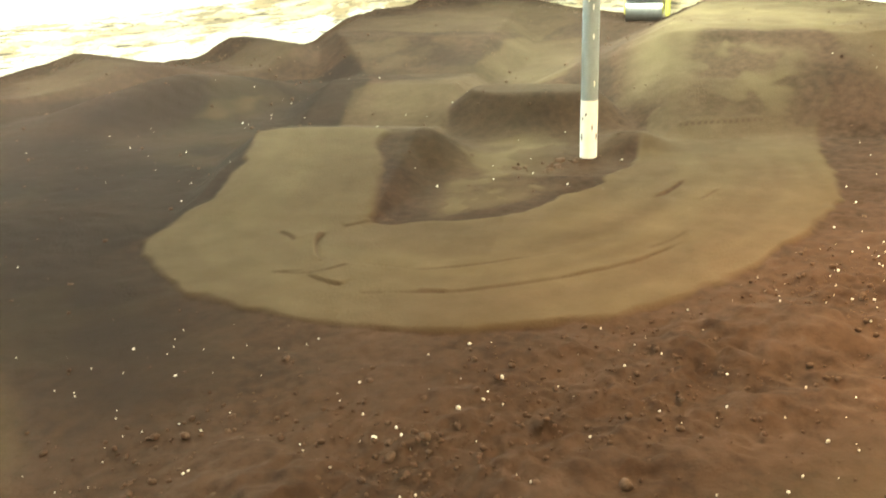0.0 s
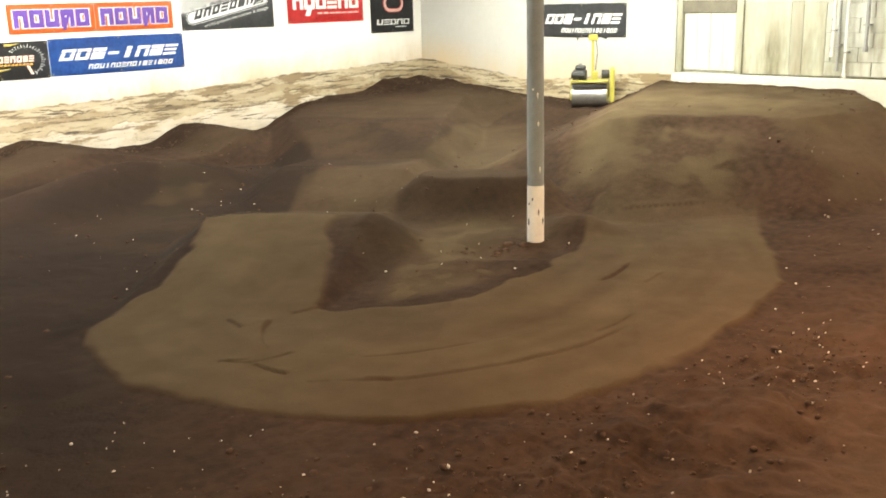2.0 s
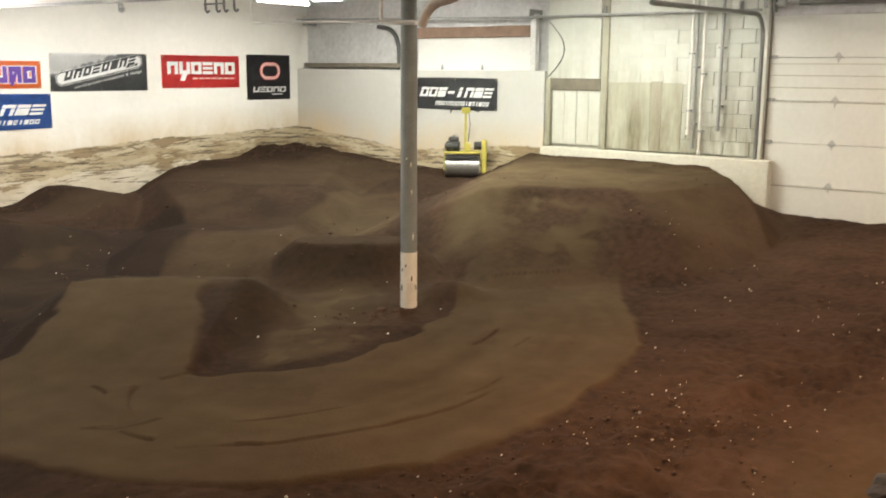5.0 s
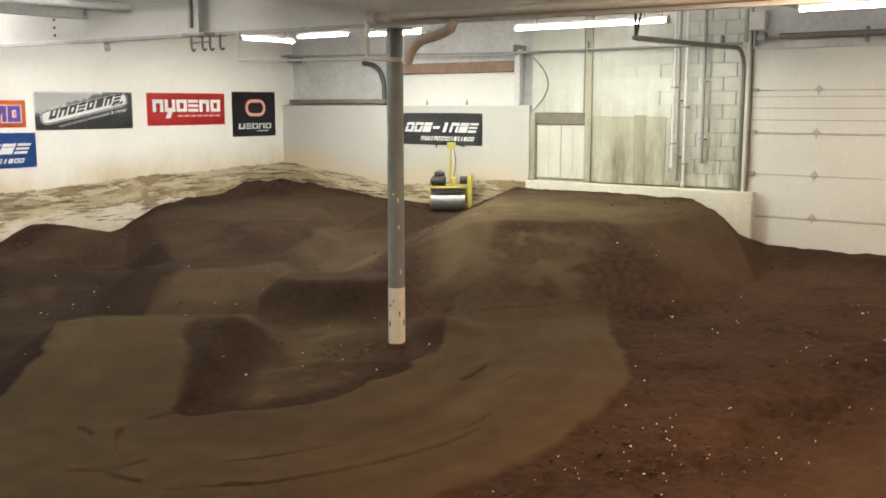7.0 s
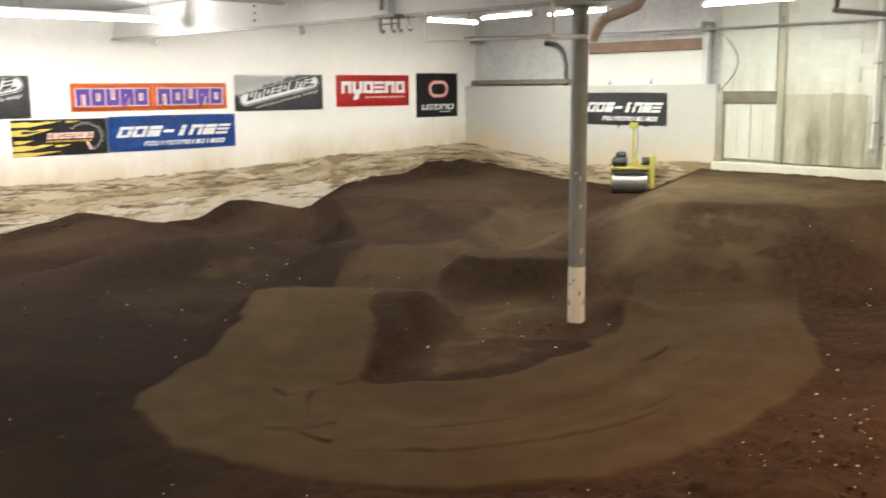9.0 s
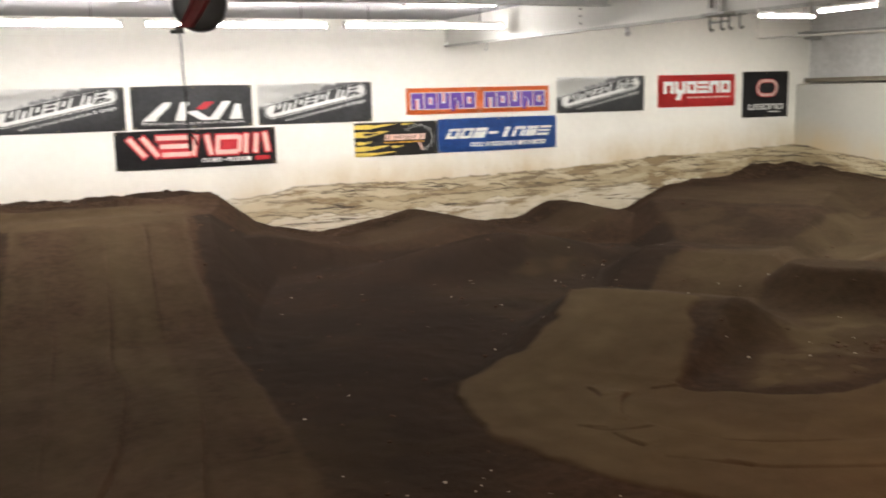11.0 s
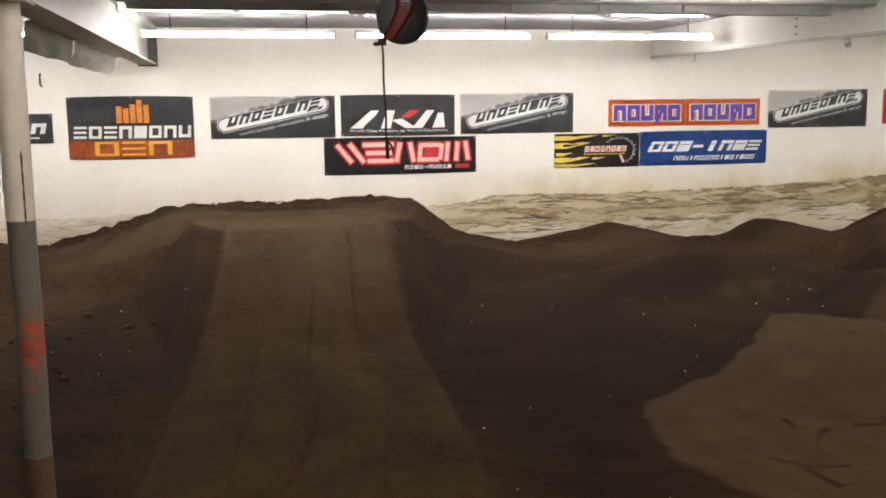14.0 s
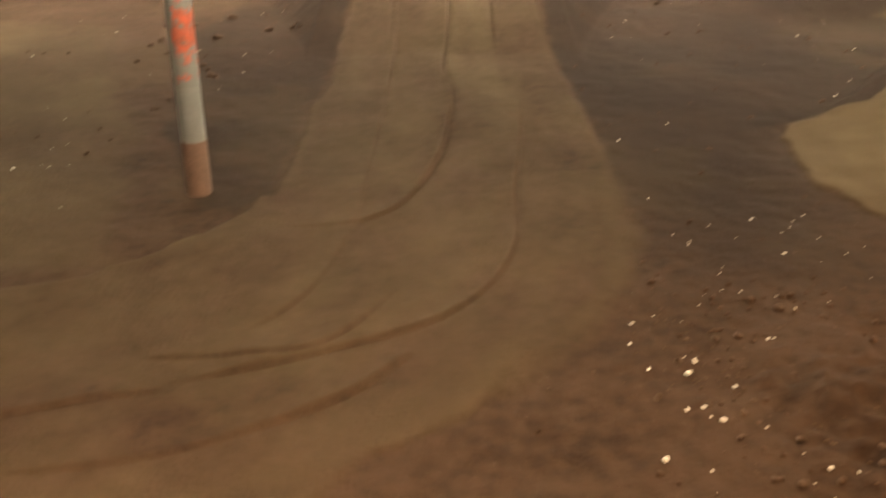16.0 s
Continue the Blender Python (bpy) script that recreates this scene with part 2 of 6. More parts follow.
def height(x, y):
    u, n = un(x, y)
    base = 0.34 * S(7.0, 14.5, x) + 0.03 * value_noise(x, y, 0.6, 3) + 0.06 * S(5.0, 12.0, y)
    # the tall ramp and its berm along the long wall
    p = ramp_line(y, (8.0, -0.05), (9.2, 0.04), (9.6, 0.12), (12.4, 0.80), (12.8, 0.85), (13.2, 0.88), (13.7, 0.98), (15, 0.98))
    le, ri = lane_left_edges(y)
    wide = 0.3 + 0.25 * S(12.6, 13.6, y)
    tall = p - 0.8 * np.maximum(0, np.maximum(le - wide - x, x - ri - wide))
    wl = 0.47 + 0.48 * S(-2.7, -0.7, x)
    left_berm = np.where(x < 1.2, wl, -1) - 0.75 * np.maximum(0, 13.4 - y)
    # rollers along the long wall
    wall_lane = lambda q: ramp_line(q, (3.0, 0.5), (3.6, 0.33), (4.2, 0.24), (4.9, 0.31), (5.6, 0.46), (5.9, 0.46), (6.4, 0.36), (7.0, 0.19), (7.85, 0.20), (8.2, 0.40), (8.5, 0.48), (8.8, 0.42), (9.2, 0.29), (9.6, 0.12), (9.95, 0.16), (10.3, 0.34), (10.8, 0.58), (12.2, 0.66), (13.3, 0.75), (14.2, 0.86))
    rw = sum(wall_lane(x + q) for q in (-0.15, -0.05, 0.05, 0.15)) / 4 - 0.6 * np.maximum(0, 12.7 - y)
    rw = np.where(x > 2.5, rw - 0.12 * np.maximum(0, 14.3 - y) * S(11.0, 13.0, x), -1)
    ridge = 0.47 * np.exp(-((x - 5.7) / 1.7) ** 2 - ((y - 11.4) / 0.75) ** 2)
    # parallel lane with two crests, rising to the far plateau
    pa = ramp_line(u, (6.6, -0.1), (7.2, 0.05), (9.15, 0.31), (9.3, 0.31), (10.3, 0.12), (11.5, 0.38), (11.8, 0.38), (13.0, 0.26), (14.5, 0.58), (15.2, 0.60), (18, 0.66))
    w = 0.75 * S(13, 15.5, u)
    doub = pa - 0.62 * np.maximum(0, np.abs(n - 2.75 - 0.6 * w) - 0.80 - 0.7 * w)
    island = np.minimum(0.43, 0.56 * np.exp(-((u - 10.95) / 0.6) ** 2 - ((n - 1.0) / 0.95) ** 4)) + 0.34 * np.exp(-((u - 9.15) / 0.55) ** 2 - ((n - 1.90) / 0.38) ** 2)
    island = island + 0.20 * np.exp(-((u - 9.8) / 0.35) ** 2 - ((n + 0.1) / 0.35) ** 2) + 0.05 * bell(u, 8.7, 1.2) * bell(n, 0.9, 0.8)
    island = island - 0.10 * np.exp(-((u - 8.95) / 0.22) ** 2 - ((n - 0.62) / 0.4) ** 2)
    # the large table in front of the loading door
    front = 10.6 + 0.55 * np.maximum(0, -2.7 - n) + 0.25 * value_noise(u, n, 1.1, 8)
    pt = ramp_line(u - front, (-0.4, 0.02), (0, 0.18), (1.2, 0.70), (1.6, 0.86), (2.0, 0.91), (4, 0.97), (8, 0.99))
    left_rim = -0.5 - 0.26 * np.maximum(0, u - 12.6)
    table = pt - 0.44 * np.maximum(0, n - left_rim) - ramp_line(-4.0 - n, (0, 0), (0.45, 0.40), (1.0, 0.62), (1.7, 0.86), (4.0, 1.5))
    back = ramp_line(y, (7.0, 0.50), (10.0, 0.54), (11.5, 0.60), (13.0, 0.70), (14.6, 0.84)) - 0.30 * np.maximum(0, 12.9 - x)
    z = smax(base, tall, left_berm, rw, ridge, doub, island, table, np.where(y > 7.6, back, -1))
    packed = np.maximum(hairpin(u, n), corner_left(x, y)) + np.where((x < 2.3) & (y > 5.0), 0.4, 1.0) * (0.05 * value_noise(x, y, 2.3, 21) + 0.032 * value_noise(x, y, 7.0, 22))
    return z, packed


def ledge(X, Y, Z, mask, pts, drop, reach, dark):
    """A rut edge along a line: the soil to its left stands proud and falls away gently behind."""
    lo, hi = np.min(pts, 0) - reach * 2.5, np.max(pts, 0) + reach * 2.5
    i = (X[:, 0] > lo[0]) & (X[:, 0] < hi[0])
    j = (Y[0] > lo[1]) & (Y[0] < hi[1])
    sub = np.ix_(i, j)
    x, y = X[sub], Y[sub]
    best, side, along = np.full(x.shape, 1e9), np.zeros(x.shape), np.zeros(x.shape)
    n = len(pts) - 1
    for k, ((x0, y0), (x1, y1)) in enumerate(zip(pts, pts[1:])):
        ex, ey = x1 - x0, y1 - y0
        raw = ((x - x0) * ex + (y - y0) * ey) / (ex * ex + ey * ey)
        t = np.clip(raw, 0, 1)
        d = np.hypot(x - x0 - t * ex, y - y0 - t * ey)
        near = d < best
        best = np.where(near, d, best)
        side = np.where(near, np.sign(ex * (y - y0) - ey * (x - x0)), side)
        along = np.where(near, (k + t) / n, along)
    fade = S(0.0, 0.15, along) * S(1.0, 0.85, along)
    wob = 0.62 + 0.42 * value_noise(x, y, 3.1, 31)
    across = S(-0.011, 0.011, side * best * np.sign(drop))
    proud = across * np.exp(-best / reach) - (1 - across) * 0.3 * np.exp(-best / (reach * 0.5))
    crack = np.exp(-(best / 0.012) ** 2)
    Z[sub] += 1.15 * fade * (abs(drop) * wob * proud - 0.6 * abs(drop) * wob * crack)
    # cracks show loose soil, their shade painted in by lowering the packed tone
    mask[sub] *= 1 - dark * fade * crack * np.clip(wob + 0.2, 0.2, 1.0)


def smooth_line(pts, steps=5):
    """A line through points, rounded off."""
    out = []
    for i in range(len(pts) - 1):
        p = [np.array(pts[min(max(k, 0), len(pts) - 1)]) for k in (i - 1, i, i + 1, i + 2)]
        for t in np.linspace(0, 1, steps, endpoint=False):
            out.append(tuple(0.5 * (2 * p[1] + (p[2] - p[0]) * t + (2 * p[0] - 5 * p[1] + 4 * p[2] - p[3]) * t * t + (3 * p[1] - p[0] - 3 * p[2] + p[3]) * t ** 3)))
    return out + [tuple(pts[-1])]


# rut edges left by wheels and the roller: on the ramp and its foot, then in the hairpin
RUTS = [
    ([(0.81, 12.57), (0.63, 10.0), (0.5, 8.7), (0.54, 8.0), (0.45, 7.2), (0.31, 6.3), (0.05, 5.45), (-0.27, 5.14), (-0.75, 5.07)], -0.042, 0.30),
    ([(0.18, 11.6), (0.09, 9.8), (-0.02, 8.1), (-0.18, 6.0), (-0.28, 5.0), (-0.49, 4.2), (-0.8, 3.8)], -0.020, 0.30),
    ([(1.30, 12.5), (1.09, 10.1), (1.04, 9.3)], 0.016, 0.2),
    ([(1.08, 7.9), (0.97, 6.9), (0.75, 5.6), (0.61, 4.63), (0.17, 3.91), (-0.55, 3.58), (-1.1, 3.40)], -0.032, 0.25),
    ([(0.0, 4.3), (-0.33, 3.74), (-0.73, 3.64), (-1.2, 3.66)], -0.018, 0.22),
    ([(0.05, 3.63), (-0.29, 3.27), (-0.95, 2.94), (-1.6, 2.85)], -0.034, 0.25),
    ([(-1.0, 3.38), (-1.35, 3.33), (-1.8, 3.18)], -0.024, 0.2),
    ([(4.07, 5.96), (3.93, 5.87), (3.81, 5.72), (3.71, 5.56), (3.68, 5.42)], -0.03, 0.16),
    ([(3.82, 6.23), (3.82, 6.1), (3.79, 5.96)], 0.018, 0.16),
    ([(3.43, 5.3), (3.45, 5.11), (3.49, 4.96)], 0.022, 0.16),
    ([(4.22, 5.95), (4.38, 5.9), (4.53, 5.88)], 0.014, 0.16),
    ([(3.96, 4.84), (4.19, 4.69), (4.44, 4.55), (4.75, 4.44)], 0.012, 0.16),
    ([(3.29, 5.52), (3.47, 5.37)], 0.012, 0.16),
    ([(3.47, 4.76), (3.6, 4.66)], 0.012, 0.16),
    ([(3.75, 4.53), (3.87, 4.36)], 0.012, 0.16),
    ([(6.56, 4.67), (6.79, 4.71), (7.05, 4.78)], 0.012, 0.16),
    ([(6.64, 4.36), (7.03, 4.42)], 0.012, 0.16),
    ([(5.41, 3.97), (5.68, 3.95), (5.91, 3.97)], 0.012, 0.16),
    ([(8.55, 5.95), (8.96, 5.59), (9.3, 5.31)], 0.014, 0.16),
    ([(3.74, 5.33), (3.94, 4.95), (4.05, 4.78), (4.35, 4.59), (4.76, 4.44), (5.2, 4.33), (5.69, 4.24)], -0.016, 0.16),
    ([(3.56, 4.71), (3.86, 4.39), (4.17, 4.19), (4.68, 3.99), (5.2, 3.87), (5.8, 3.86)], 0.014, 0.16),
    ([(6.47, 4.69), (6.75, 4.71), (7.1, 4.81)], 0.012, 0.16),
    ([(3.33, 5.49), (3.48, 5.3), (3.77, 5.24)], 0.012, 0.16),
    ([(1.27, 12.64), (1.22, 11.3), (1.14, 10.3)], -0.014, 0.15),
    ([(0.3, 12.3), (0.09, 11.0), (0.01, 9.6)], -0.012, 0.2),
]


def ground_sheet():
    # finer steps where the camera looks at it from near by
    xs = np.concatenate([np.arange(WALL_W, -3.0, 0.12), np.arange(-3.0, -2.0, 0.05), np.arange(-2.0, 4.6, 0.0145), np.arange(4.6, 7.6, 0.03), np.arange(7.6, WALL_X + 0.02, 0.05)])
    ys = np.concatenate([np.arange(WALL_S, 1.5, 0.12), np.arange(1.5, 2.6, 0.03), np.arange(2.6, 6.4, 0.0145), np.arange(6.4, 9.0, 0.035), np.arange(9.0, WALL_Y + 0.02, 0.05)])
    X, Y = np.meshgrid(xs, ys, indexing="ij")
    Z, packed = height(X, Y)
    u, n = un(X, Y)
    blur = 0.035 + 0.11 * S(6.8, 4.8, Y) * S(0.2, 0.6, X) * (X < 2.3)
    soft = S(-blur, blur, packed - 0.012) * (1 - 0.55 * S(9.3, 10.9, u) * (n < 0.6))
    left_lane = S(-0.1, 0.1, corner_left(X, Y))
    # sweeping wheel tracks, lighter and darker
    r1, a1 = np.hypot(X + 2.4, Y - 5.9), np.arctan2(Y - 5.9, X + 2.4)
    tracks = np.where(Y < 5.9, value_noise(r1, a1, 4.5, 51) + 0.6 * value_noise(r1, a1, 11, 52), value_noise(X + 2.4, 0.16 * Y, 4.5, 51) + 0.6 * value_noise(X + 2.4, 0.16 * Y, 11, 52))
    # in the hairpin they run along its outer edge
    r2, a2 = inside(u, n, round_off(FAN)) + 0.03 * value_noise(X, Y, 1.2, 55), np.arctan2(n - 0.9, u - 9.0)
    tracks = np.where(left_lane > 0, tracks, value_noise(r2, 0.25 * a2, 4.0, 53) + 0.6 * value_noise(r2, 0.25 * a2, 10, 54))
    # thinner packing on the crests, the wall lane and the table; lamp light painted on the table's top, haze on the far
    # plateau
    ragged = 0.10 * value_noise(X, Y, 2.2, 61) + 0.07 * value_noise(X, Y, 6.0, 62)

    def patch(pts, level, blur=0.12):
        return level * S(-blur, blur, inside(X, Y, pts) + ragged * min(1.0, blur / 0.12))

    on_top = np.maximum.reduce([
        patch(FAR_LANE, 0.52, 0.04), patch(TABLE_FACE, 0.95, 0.25), patch([(11.4, 5.5), (12.4, 5.6), (12.0, 4.6), (10.7, 4.0), (10.2, 4.3)], 0.35), patch(BERM_BAND, 0.7, 0.05),
        patch(SCRAPED, 0.8, 0.15), patch([(10.9, 8.2), (10.7, 6.7), (11.2, 5.8), (13.7, 5.4), (13.7, 8.6)], 0.85, 0.2), patch([(8.7, 11.8), (8.5, 11.1), (9.3, 11.1), (9.5, 11.5)], 0.35), patch([(8.3, 10.7), (9.0, 10.45), (9.4, 10.75), (8.8, 10.95)], 0.40),
        patch([(9.3, 12.7), (10.6, 10.7), (13.8, 11.2), (13.6, 13.2), (9.9, 13.5)], 0.42), patch([(10.9, 5.7), (12.2, 5.8), (13.8, 5.6), (13.8, 4.3), (12.4, 3.9), (11.3, 4.0), (10.5, 4.6)], 0.6, 0.2), patch([(4.95, 5.7), (5.9, 7.45), (7.2, 7.95), (8.4, 8.35), (8.95, 7.2), (7.7, 5.9), (6.2, 5.3)], 0.26, 0.2), patch([(2.3, 13.35), (3.2, 13.45), (3.55, 12.9), (3.1, 12.8)], 0.25),
        patch([(4.3, 12.8), (4.6, 13.9), (5.5, 14.0), (6.0, 13.3), (5.6, 12.6)], 0.34, 0.25), patch([(7.4, 12.8), (7.7, 13.8), (8.3, 13.9), (8.6, 13.2), (8.3, 12.6)], 0.34, 0.2),
        patch([(4.4, 9.2), (5.0, 10.3), (6.7, 11.0), (6.9, 10.6), (5.4, 9.9)], 0.20, 0.2), patch([(5.45, 10.5), (5.8, 10.75), (6.6, 10.8), (6.25, 10.5), (5.6, 10.36)], 0.8, 0.08), patch([(-1.55, 4.7), (-1.8, 6.2), (-2.35, 8.3), (-3.0, 11.0), (-5.0, 11.5), (-5.0, 4.5)], 0.6, 0.12), patch([(2.1, 8.2), (2.6, 8.9), (3.2, 9.2), (3.0, 8.6)], 0.16, 0.2),
    ])
    # loose clods shed along the rim and the flank of the table
    clumps = S(-0.25, 0.45, value_noise(X, Y, 2.6, 63) + 0.7 * value_noise(X, Y, 6.0, 64))
    shed = np.maximum(S(-0.1, 0.1, inside(X, Y, [(10.3, 6.8), (10.55, 6.6), (11.1, 5.75), (10.9, 5.4), (10.5, 5.9)]) + ragged), 0.75 * clumps * S(-0.1, 0.2, inside(X, Y, [(10.6, 7.0), (11.0, 5.6), (9.5, 4.95), (8.9, 5.8), (9.6, 6.6)])))
    shed = np.maximum(shed, S(-0.1, 0.1, inside(X, Y, [(10.3, 5.55), (10.9, 5.5), (9.7, 4.8), (9.25, 5.05)]) + ragged))
    bits = S(-0.05, 0.15, value_noise(X, Y, 2.9, 65) + 0.7 * value_noise(X, Y, 7.0, 66))
    on_top = np.maximum(on_top, 1.7 * bits * S(-0.1, 0.15, inside(X, Y, [(4.95, 5.65), (5.6, 6.3), (6.2, 6.3), (6.6, 6.75), (7.2, 6.9), (7.5, 6.5), (7.0, 6.2), (6.5, 5.65), (5.6, 5.4)])))
    on_top = on_top * (1 - shed)
    patchy = 0.80 + 0.40 * value_noise(X, Y, 1.3, 41) + 0.28 * value_noise(X, Y, 4.1, 42)
    scraps = 0.20 * S(0.35, 0.8, value_noise(X, Y, 0.9, 43) + 0.5 * value_noise(X, Y, 2.7, 44)) * S(3.5, 6.5, Y)
    dry = 0.5 * S(1.95, 1.25, Y + 0.25 * value_noise(X, Y, 0.8, 46)) * (0.8 + 0.3 * value_noise(X, Y, 2.1, 47))
    level = (0.90 - 0.56 * left_lane) * (0.92 + 0.12 * value_noise(X, Y, 1.1, 45) + (0.24 + 0.28 * left_lane) * tracks)
    # a paler strip polished between two ruts of the ramp, and scuffed spots beside it
    level = level + 0.17 * S(-0.04, 0.04, inside(X, Y, [(0.83, 12.7), (0.64, 10.0), (0.52, 8.7), (0.56, 8.0), (0.95, 7.6), (1.0, 9.0), (1.09, 10.1), (1.28, 12.7)]))
    level = level - 0.12 * left_lane * S(0.1, 0.5, value_noise(X, Y, 2.0, 72) + 0.6 * value_noise(X, Y, 5.0, 73))
    mask = np.maximum(np.maximum(soft * level, dry), np.clip(on_top * patchy, 0, 1.0))
    mask = np.maximum(mask, scraps * (1 - soft)) * (1 - 0.85 * shed)
    hard = np.clip(np.maximum(soft, on_top), 0, 1)
    rough = 0.60 * value_noise(X, Y, 1.6, 11) + 0.45 * value_noise(X, Y, 3.7, 12) + 0.36 * value_noise(X, Y, 9, 13) + 0.20 * value_noise(X, Y, 21, 15) * S(7.0, 4.0, Y)
    churned = 1 + 4.5 * np.exp(-((Y - 2.75 + 0.16 * (X - 3)) / 0.7) ** 2) * S(1.0, 2.0, X) + 4.5 * S(13.45, 13.75, Y) * S(3.0, 2.2, X) + 1.2 * S(13.6, 14.0, Y) + 1.2 * S(13.0, 13.5, X)
    Z = Z + (1 - hard) * 0.016 * rough * churned + hard * (0.008 * value_noise(X, Y, 1.7, 14) + 0.004 * value_noise(X, Y, 6.1, 16)) + 0.022 * soft
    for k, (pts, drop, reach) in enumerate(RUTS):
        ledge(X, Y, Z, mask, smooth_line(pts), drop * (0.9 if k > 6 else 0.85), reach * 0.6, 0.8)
    # shade of hollows and flanks, painted onto the loose soil patch by patch
    painted_shade = np.zeros(X.shape)
    for pts, level, *edge in SHADE_PATCHES:
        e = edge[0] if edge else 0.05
        painted_shade = np.maximum(painted_shade, level * S(-e, e, inside(X, Y, pts) + (0.3 + e) * ragged))
    painted_shade = painted_shade * (1 - soft) * (0.85 + 0.2 * value_noise(X, Y, 1.9, 71))
    mask = mask * (1 - 0.45 * np.clip(painted_shade, 0, 1))
    nx, ny = X.shape
    co = np.stack([X, Y, Z], -1).reshape(-1, 3)
    idx = np.arange(nx * ny).reshape(nx, ny)
    quads = np.stack([idx[:-1, :-1], idx[1:, :-1], idx[1:, 1:], idx[:-1, 1:]], -1).reshape(-1, 4)
    me = bpy.data.meshes.new("ground")
    me.vertices.add(len(co))
    me.vertices.foreach_set("co", co.astype(np.float32).ravel())
    me.loops.add(quads.size)
    me.loops.foreach_set("vertex_index", quads.astype(np.int32).ravel())
    me.polygons.add(len(quads))
    me.polygons.foreach_set("loop_start", np.arange(0, quads.size, 4, dtype=np.int32))
    me.polygons.foreach_set("use_smooth", np.ones(len(quads), dtype=bool))
    me.update()
    at = me.attributes.new("packed", "FLOAT", "POINT")
    at.data.foreach_set("value", mask.astype(np.float32).ravel())
    shade_at = me.attributes.new("painted_shade", "FLOAT", "POINT")
    shade_at.data.foreach_set("value", np.clip(painted_shade, 0, 1).astype(np.float32).ravel())
    me.materials.append(soil)
    return tagged(new("ground", me), "heaped and packed brown soil of a small-car race track", "soil track", kind="structure")


def soil_material():
    m = mat("soil", (0.0405, 0.0242, 0.0160), rough=0.95, vary=0.42, scale=1.3, bump=0.6, bump_scale=45)
    n, l = m.node_tree.nodes, m.node_tree.links
    b = n["Principled BSDF"]
    b.inputs["Specular IOR Level"].default_value = 0.02
    old = b.inputs["Base Color"].links[0].from_socket
    at = n.new("ShaderNodeAttribute")
    at.attribute_name = "packed"
    mottle = n.new("ShaderNodeTexNoise")
    mottle.inputs["Scale"].default_value = 1.6
    mottle.inputs["Detail"].default_value = 10
    mottle.inputs["Roughness"].default_value = 0.62
    geo = n.new("ShaderNodeNewGeometry")
    l.new(geo.outputs["Position"], mottle.inputs["Vector"])
    tone = n.new("ShaderNodeMix")
    tone.data_type = "RGBA"
    tone.inputs["A"].default_value = (0.0575, 0.0408, 0.0228, 1)
    tone.inputs["B"].default_value = (0.087, 0.0625, 0.0352, 1)
    fine = n.new("ShaderNodeTexNoise")
    fine.inputs["Scale"].default_value, fine.inputs["Detail"].default_value = 3.5, 7
    l.new(geo.outputs["Position"], fine.inputs["Vector"])
    both = n.new("ShaderNodeMath")
    both.operation = "ADD"
    l.new(mottle.outputs["Fac"], both.inputs[0])
    l.new(fine.outputs["Fac"], both.inputs[1])
    spread = n.new("ShaderNodeMapRange")
    spread.inputs["From Min"].default_value, spread.inputs["From Max"].default_value = 0.55, 1.45
    l.new(both.outputs[0], spread.inputs["Value"])
    l.new(spread.outputs[0], tone.inputs["Factor"])
    mix = n.new("ShaderNodeMix")
    mix.data_type = "RGBA"
    l.new(at.outputs["Fac"], mix.inputs["Factor"])
    # the painted shade darkens the loose soil's colour
    shade_at, darkened = n.new("ShaderNodeAttribute"), n.new("ShaderNodeMix")
    shade_at.attribute_name = "painted_shade"
    darkened.data_type = "RGBA"
    l.new(shade_at.outputs["Fac"], darkened.inputs["Factor"])
    l.new(old, darkened.inputs["A"])
    darkened.inputs["B"].default_value = (0.0215, 0.0145, 0.0108, 1)
    old = darkened.outputs["Result"]
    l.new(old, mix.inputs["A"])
    l.new(tone.outputs["Result"], mix.inputs["B"])
    l.new(mix.outputs["Result"], b.inputs["Base Color"])
    return m


soil = soil_material()
ground_sheet()


